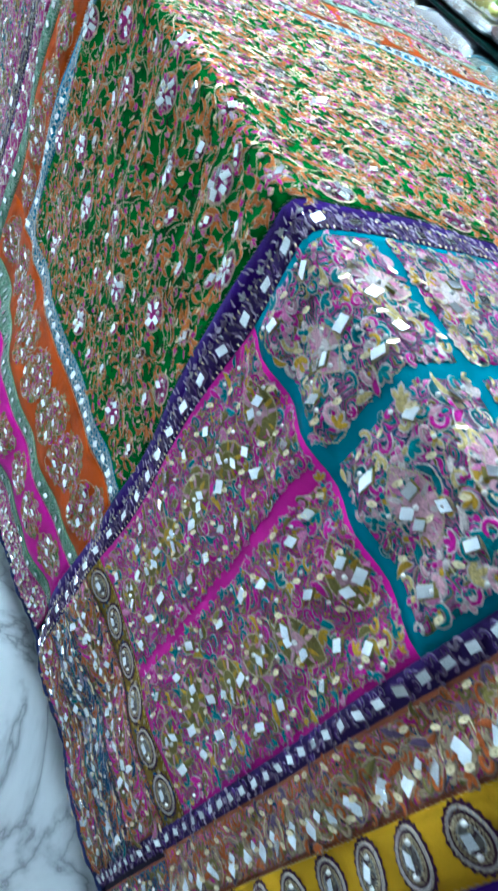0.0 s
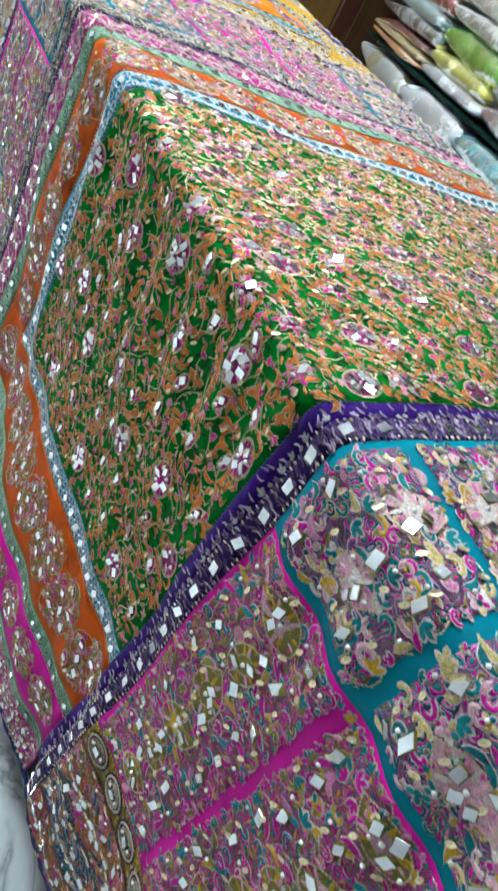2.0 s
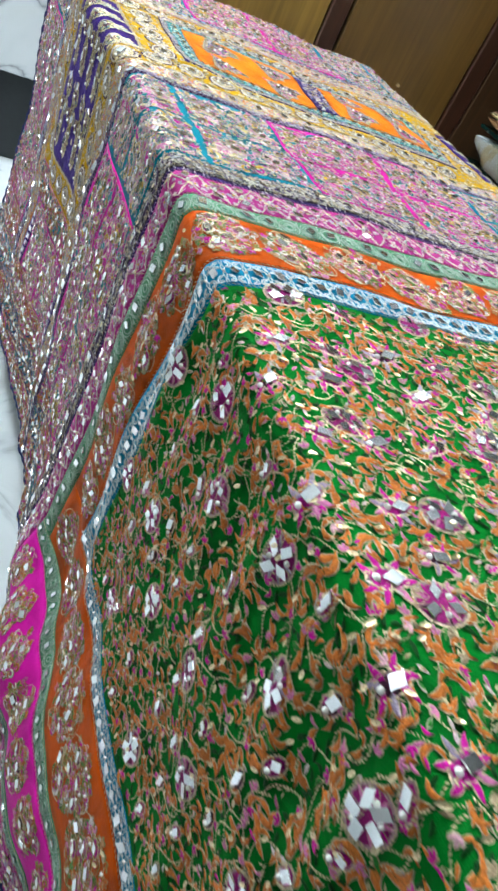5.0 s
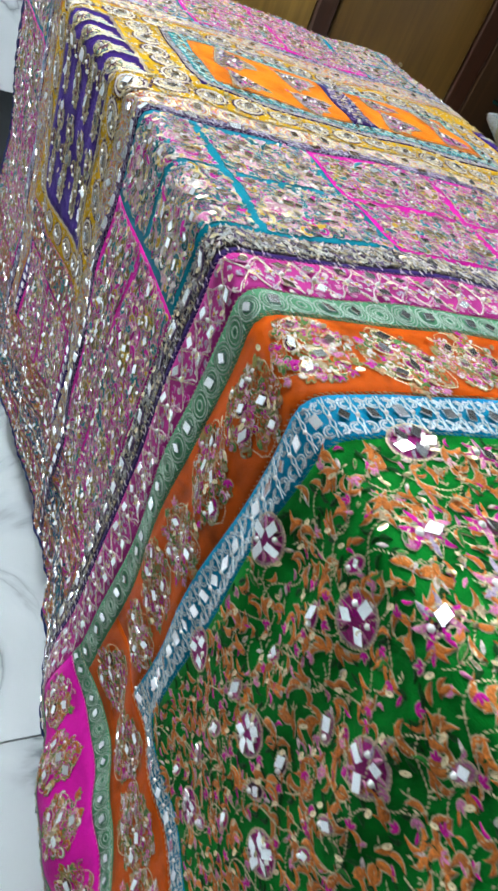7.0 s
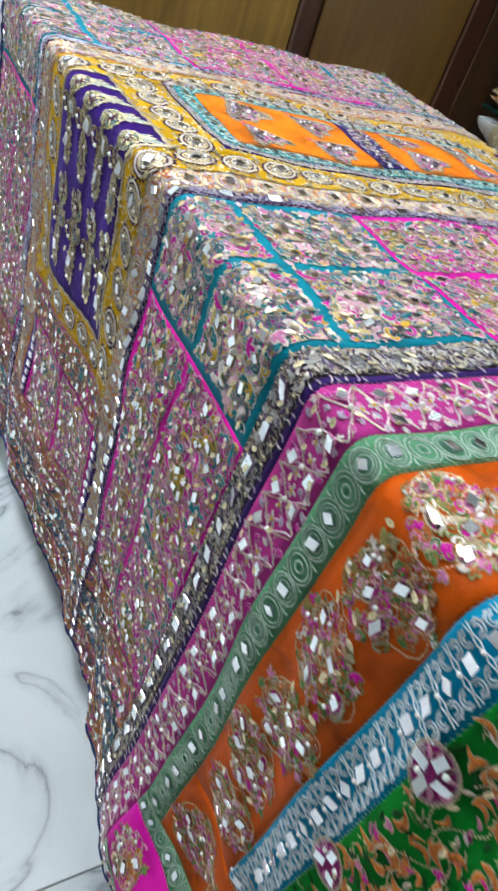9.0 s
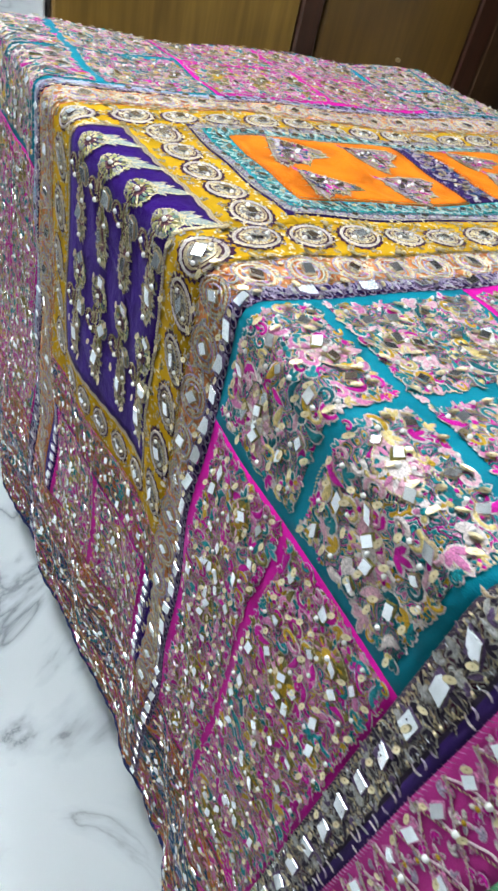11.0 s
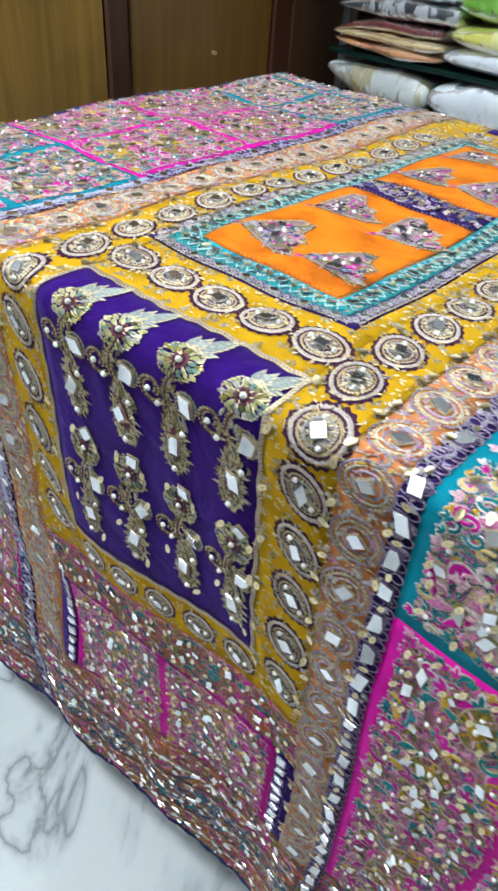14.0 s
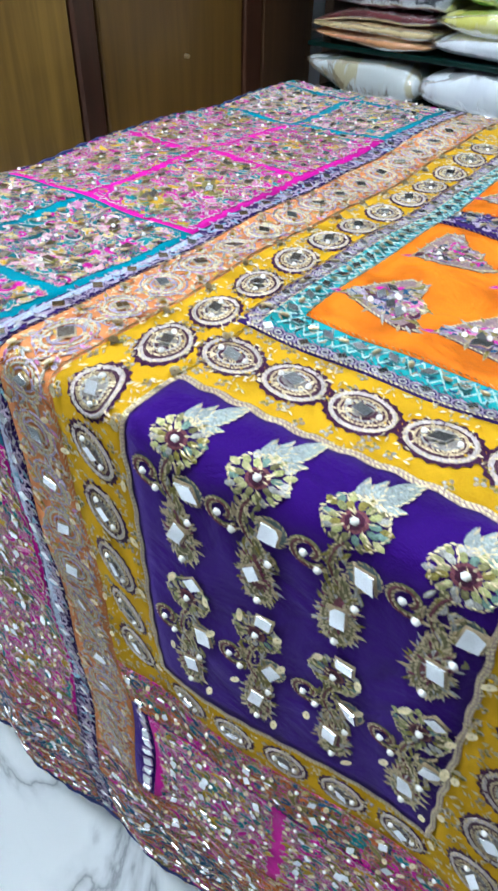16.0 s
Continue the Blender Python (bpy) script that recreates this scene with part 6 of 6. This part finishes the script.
for w0, w1 in ((0.134, 0.345), (0.390, WIDE - 0.134)):
    sq = sheet("orange_square", 0.087, 0.229, w0, w1, SILK["orange"], cloth, "bright orange silk square with four stitched fans", h=0.0026)
    for a in (0.25, 0.75):
        for b in (0.25, 0.75):
            q = Stamp()
            fan_ = np.array([[0.030, 0.0], [0.012, 0.012], [-0.010, 0.024], [-0.021, 0.021], [-0.017, 0.007], [-0.024, -0.001], [-0.016, -0.008], [-0.020, -0.022], [-0.008, -0.022], [0.013, -0.011]])
            q.fan(fan_ * 1.06, 0, 0.0002, (0.10, 0.03, 0.05))
            q.fan(fan_, 0.0001, 0.0004, (0.38, 0.25, 0.26))
            for p_ in np.vstack([fan_, (fan_ + np.roll(fan_, -1, 0)) / 2]):
                q.join(leaf(dim(pick((SAND, OLIVE, SILVER))), dim(SAND)), p_[0], p_[1], math.atan2(p_[1], p_[0]) + rnd.uniform(-0.6, 0.6), rnd.uniform(0.003, 0.0062), 0.0032, h=0.0003)
            q.join(leaf(HOT, ROSE), 0.033, 0.0, 0.1, 0.007, 0.004)
            for _ in range(70):
                f = rnd.random() ** 0.6
                c = np.array([0.026, 0.0]) * (1 - f) + f * np.array([-0.016, rnd.uniform(-0.019, 0.019)])
                q.join(curved_leaf(rnd.uniform(0.0035, 0.0065), 0.0020, rnd.uniform(-0.4, 0.4), dim(pick((LILAC, ROSE, SILVER, OLIVE, MAROON, DEEP, SAND, HOT))), dim((0.40, 0.36, 0.36))), *c, rnd.uniform(-0.8, 0.8), h=0.0006)
            for k in range(4):
                c = (rnd.uniform(-0.014, 0.012), rnd.uniform(-0.010, 0.010))
                q.join(mirror_piece(0.0040, 0.0028, DUSK, True, rnd.uniform(-0.2, 0.2)), *c, rnd.uniform(0, 3), h=0.0012)
                q.join(bead(0.0021), rnd.uniform(-0.015, 0.015), rnd.uniform(-0.009, 0.009), h=0.0014)
            zari_fill(q, -0.004, 0, 0.018, 0.014, 26)
            couched(q, fan_ * 1.00, 0.0030, 0.0016, True)
            stitched("fan_motif", Stamp().join(q, 0.087 + 0.142 * a, w0 + (w1 - w0) * b, -0.64 + rnd.uniform(-0.3, 0.3), 1.10, 1.46), sq, "grey and pink stitched fan edged in gold", h=0.0029)
    st = Stamp()
    for a0, b0, a1, b1_ in ((0.087, w0, 0.087, w1), (0.229, w0, 0.229, w1), (0.087, w0, 0.229, w0), (0.087, w1, 0.229, w1)):
        edge_cord(st, a0, b0, a1, b1_, 0.0026)
    stitched("gold_cord", st, sq, "gold cord", "stuff", h=0.0028)
st = Stamp()
for sa, wa, sb, wb in ((0.0755, 0.123, 0.0755, WIDE - 0.123), (0.2395, 0.123, 0.2395, WIDE - 0.123), (0.0755, 0.123, 0.2395, 0.123), (0.0755, WIDE - 0.123, 0.2395, WIDE - 0.123)):
    zigzag(st, sa, wa, sb, wb, 0.0105, 0.0085, 0.0013, dim((0.45, 0.66, 0.62)))
    zigzag(st, sa, wa, sb, wb, 0.0105, -0.0085, 0.0013, dim((0.45, 0.66, 0.62)))
    k = int(math.hypot(sb - sa, wb - wa) / 0.021)
    for i in range(k):
        f = (i + 0.5) / k
        c = (sa + f * (sb - sa), wa + f * (wb - wa))
        st.join(mirror_piece(0.0046, 0.0028, (0.05, 0.20, 0.20), True, rnd.uniform(-0.2, 0.2)), *c, rnd.uniform(0, 3), h=0.0007)
        st.join(sequin(0.0038, 0.0026), sa + (f + 0.5 / k) * (sb - sa), wa + (f + 0.5 / k) * (wb - wa), rnd.uniform(0, 3), h=0.0008)
for sa, wa, sb, wb in ((0.0665, 0.115, 0.0845, WIDE - 0.115), (0.2305, 0.115, 0.2485, WIDE - 0.115), (0.0845, 0.115, 0.2305, 0.1315), (0.0845, WIDE - 0.1315, 0.2305, WIDE - 0.115)):
    for s, w in scatter(sa, sb, wa, wb, 0.0062, 0.45):
        st.join(curved_leaf(rnd.uniform(0.0026, 0.0042), 0.0011, rnd.uniform(-0.5, 0.5), dim(pick((DEEP, SILVER, (0.02, 0.10, 0.10), (0.30, 0.55, 0.52), SAND))), dim((0.20, 0.42, 0.42))), s, w, rnd.uniform(0, 6.3))
stitched("zigzag_embroidery", st, frame_t, "pale zigzag with small stones", "stuff", h=0.0018)
st = Stamp()
for sa, wa, sb, wb in ((0.0580, 0.1075, 0.0580, WIDE - 0.1075), (0.2555, 0.1075, 0.2555, WIDE - 0.1075), (0.0580, 0.1075, 0.2555, 0.1075), (0.0580, WIDE - 0.1075, 0.2555, WIDE - 0.1075)):
    k = int(math.hypot(sb - sa, wb - wa) / 0.0088)
    for i in range(k):
        f = (i + 0.5) / k
        q = Stamp()
        q.cord(oval(9, 0.0046, 0.0042), 0.0012, 0.0009, dim(LILAC, 0.55, 0.95), T_, True)
        q.cord(oval(7, 0.0024, 0.0020), 0.0011, 0.0009, dim(SILVER), T_, True)
        st.join(q, sa + f * (sb - sa), wa + f * (wb - wa))
    n_ = np.array([0.0062, 0]) if sa == sb else np.array([0, 0.0052])
    for sg in (-1, 1):
        edge_cord(st, sa + n_[0] * sg, wa + n_[1] * sg, sb + n_[0] * sg, wb + n_[1] * sg, 0.0022, LILAC, T_)
    couched(st, [[sa - n_[0] * 1.0, wa - n_[1] * 1.0], [sb - n_[0] * 1.0, wb - n_[1] * 1.0]], 0.0034, 0.0018)
    mirror_row(st, sa, wa, sb, wb, 0.026, 0.0034, 0.0028, SILVER)
stitched("scallop_embroidery", st, frame_v, "lilac coils with small stones", "stuff", h=0.0004)
st = Stamp()
dense(st, 0.087, 0.229, 0.349, 0.386, 0.0105, (LILAC, SILVER, VIOLET, DEEP), LILAC, 0.016, 0.028, None)
dv = sheet("divider", 0.087, 0.229, 0.347, 0.388, SILK["grape"], cloth, "dark violet ribbon with lilac stitches", h=0.0028)
stitched("lilac_embroidery", st, dv, "lilac stitches with mirrors", "stuff", h=0.0031)

# lower side of the centre module
pk = patch("pink_strip", YN, YF, -0.332, -0.272, "magenta", "magenta row with russet leaves and mirrors")
st = Stamp()
dense(st, YN + 0.002, YF - 0.002, -0.3315, -0.2725, 0.0135, (RUST, DEEP, TEAL, OLIVE, HOT, RUST), (0.54, 0.36, 0.28), 0.021, 0.030, "russet", 0.0)
edge_cord(st, YN, -0.331, YF, -0.331, 0.003, DEEP, T_)
stitched("leaf_embroidery", st, pk, "russet and teal leaf stitches with mirrors", "stuff")
for s0, s1 in ((YN, 0.006), (0.288, YF)):
    vs = patch("violet_strip", s0, s1, -0.49, -0.332, "purple", "violet strip with a double row of mirrors")
    st = Stamp()
    c = (s0 + s1) / 2 + (0.004 if s0 < 0 else -0.004)
    mirror_row(st, c, -0.485, c, -0.338, 0.0155, 0.0042, 0.0048, LILAC, 0.0, False)
    edge_cord(st, c - 0.008, -0.488, c - 0.008, -0.334, 0.0018, LILAC, T_)
    edge_cord(st, c + 0.008, -0.488, c + 0.008, -0.334, 0.0018, LILAC, T_)
    stitched("mirror_trim", st, vs, "row of mirrors", "stuff")
mp_ = patch("magenta_patch", 0.006, 0.288, -0.49, -0.332, "magenta", "magenta patch filled with blossoms")
st = Stamp()
for a0, a1 in ((0.014, 0.141), (0.152, 0.281)):
    dense(st, a0, a1, -0.488, -0.336, 0.0145, (GOLD, HOT, OLIVE, TEAL, ROSE, HOT), PALE_EDGES, 0.019, 0.027, "pale_side", 0.003)
    for w in (-0.38, -0.445):
        st.join(shell(0.018, (ROSE, GOLD, TEAL), OLIVE), (a0 + a1) / 2, w, 0.4, h=0.0008)
stitched("floral_embroidery", st, mp_, "mustard, teal and pink floral embroidery", "stuff")

# hem rows below the panels
for s0, s1, top in ((-0.050, PF, -0.49), (-0.295, -0.065, -0.47), (-1.290, -1.022, -0.478), (PF + 0.02, FAR, -0.47)):
    for k, (silk, cols, rim) in enumerate((("brown", (RUST, HOT, FLAME, OLIVE, ROSE, DEEP), (0.58, 0.42, 0.32)), ("slate", (DEEP, TEAL, DEEP, LILAC, RUST), (0.46, 0.46, 0.52)), ("brown", (RUST, HOT, FLAME, DEEP, OLIVE), (0.58, 0.42, 0.32)))):
        w1, w0 = top + (-HEM - top) * k / 3, top + (-HEM - top) * (k + 1) / 3
        hr = patch("hem_strip", s0, s1, w0, w1, silk, "hem row with dense leaf stitches and sequins")
        st = Stamp()
        dense(st, s0 + 0.002, s1 - 0.002, w0 + 0.002, w1 - 0.002, 0.0125, cols, rim, 0.034, 0.036, "slate" if k == 1 and s0 < -0.1 else "russet", 0.0)
        wm = (w0 + w1) / 2
        for i in range(int((s1 - s0) / 0.0115)):
            a = s0 + 0.004 + i * 0.0115
            for sg in (-1, 1):
                st.join(curved_leaf(rnd.uniform(0.009, 0.013), 0.0028, 0.35 * sg, dim(pick(cols)), dim(rim, 0.8, 1.1)), a, wm + sg * (w1 - w0) * 0.26, sg * 0.75 + rnd.uniform(-0.2, 0.2), h=0.0014)
        for i in range(int((s1 - s0) / 0.020)):
            a = s0 + 0.010 + i * 0.020
            st.join(mirror_piece(rnd.uniform(0.0042, 0.0056), 0.0036, dim(SAND), i % 2 == 0, rnd.uniform(-0.15, 0.15)), a, wm + rnd.uniform(-0.004, 0.004), rnd.uniform(-0.3, 0.3), h=0.0022)
            st.join(sequin(0.0044, 0.0026), a + 0.010, wm + rnd.uniform(-0.004, 0.004), rnd.uniform(-0.4, 0.4), h=0.0024)
        for e_ in (w0, w1):
            edge_cord(st, s0, e_, s1, e_, 0.0030, pick((DEEP, OLIVE, SAND)), T_)
            for i in range(int((s1 - s0) / 0.024)):
                st.join(sequin(0.0040, 0.0024), s0 + (i + rnd.random()) * 0.024, e_ + rnd.uniform(-0.003, 0.003), rnd.uniform(-0.4, 0.4), h=0.0020)
        stitched("hem_embroidery", st, hr, "dense leaf stitches with sequins", "stuff")

ov = patch("olive_border", -1.290, -1.022, -0.478, -0.44, "olive", "olive silk row with oval medallions")
for i in range(6):
    medallion_on(ov, -1.266 + i * 0.044, -0.459, 0.0205, 0.1, 0.82)
st = edge_cord(Stamp(), -1.29, -0.4405, -1.022, -0.4405, 0.003)
edge_cord(st, -1.29, -0.4775, -1.022, -0.4775, 0.003, DEEP, T_)
for s, w in scatter(-1.288, -1.024, -0.476, -0.442, 0.009, 0.42):
    st.join(spray(0.0045, (OLIVE, GOLD, SAND, DEEP), dim((0.40, 0.32, 0.14))), s, w, rnd.uniform(0, 6.3))
stitched("gold_stitching", st, ov, "small gold and olive stitches", "stuff", h=0.0002)

# far panel
vf = band("violet_ribbon", PF, PF + 0.02, -HEM, "grape", "dark violet ribbon with pale scallops and mirrors")
st = Stamp()
scallop_row(st, PF + 0.010, -HEM, PF + 0.010, WT, 0.0095, 0.0052, LILAC)
for s, w in scatter(PF + 0.001, PF + 0.019, -HEM, WT, 0.0062, 0.45):
    st.join(curved_leaf(rnd.uniform(0.0028, 0.0048), 0.0013, rnd.uniform(-0.7, 0.7), dim(pick((LILAC, SILVER, LILAC, DUSK, SKY))), dim((0.50, 0.44, 0.58))), s, w, rnd.uniform(0, 6.3), h=0.0004)
mirror_row(st, PF + 0.008, -HEM, PF + 0.008, WT, 0.034, 0.0045, 0.0038, LILAC)
st.cord(np.array([[PF + 0.014, w] for w in np.linspace(-0.30, 0.20, 60)]), 0.007, 0.0016, (0.50, 0.56, 0.72))
stitched("scallop_embroidery", st, vf, "lilac scallops with mirrors", "stuff")
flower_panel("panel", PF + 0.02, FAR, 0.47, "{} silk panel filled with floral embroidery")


# piping round the hem
def piping(path, r, name, label):
    p = np.asarray(path)
    k, n = len(p), 6
    d = np.gradient(p, axis=0)
    d /= np.linalg.norm(d, axis=1, keepdims=True)
    up = np.tile([0.3, 0.1, 0.95], (k, 1))
    a = np.cross(d, up)
    a /= np.linalg.norm(a, axis=1, keepdims=True)
    b = np.cross(a, d)
    rr = r * (1 + 0.25 * np.sin(np.arange(k) * 1.7))[:, None]
    v = np.concatenate([p + rr * (math.cos(t) * a + math.sin(t) * b) for t in np.arange(n) * 2 * math.pi / n])
    f = [(j * k + i, j * k + i + 1, ((j + 1) % n) * k + i + 1, ((j + 1) % n) * k + i) for j in range(n) for i in range(k - 1)]
    me = bpy.data.meshes.new(name)
    me.from_pydata(v.tolist(), [], f)
    me.uv_layers.new(name="UVMap")
    me.materials.append(SILK["navy"])
    ob = new(name, me)
    ob.parent = cloth
    tagged(ob, label)


ss = np.linspace(NEAR, FAR, 300)
piping(lift(ss, np.full(300, -HEM), 0.0), 0.004, "piping", "navy piping along the hem")
ww = np.linspace(-HEM, RW, 300)
piping(lift(np.full(300, FAR), ww, 0.0), 0.004, "piping", "navy piping along the edge")
bm = box(0.02, WIDE - 0.02, FAR - 0.012, FAR + 0.004, 0.14, TOP - 0.012, 0.003)
part("end_drop", bm, LINING, cloth, "dark end drop of the cloth")

# marble floor tiles
TILE_X, TILE_Y = 0.6, 1.2
tile_mesh = None
for i in range(-2, 5):
    for j in range(-2, 3):
        if tile_mesh is None:
            bm = box(-TILE_X / 2 + 0.0012, TILE_X / 2 - 0.0012, -TILE_Y / 2 + 0.0012, TILE_Y / 2 - 0.0012, -0.012, 0.0, 0.0008)
            tile_mesh = bpy.data.meshes.new("tile")
            bm.to_mesh(tile_mesh)
            bm.free()
            tile_mesh.materials.append(MARBLE)
        t = new("tile", tile_mesh)
        t.location = (-0.2 + i * TILE_X, 0.237 + j * TILE_Y, 0)
        t.parent = floor
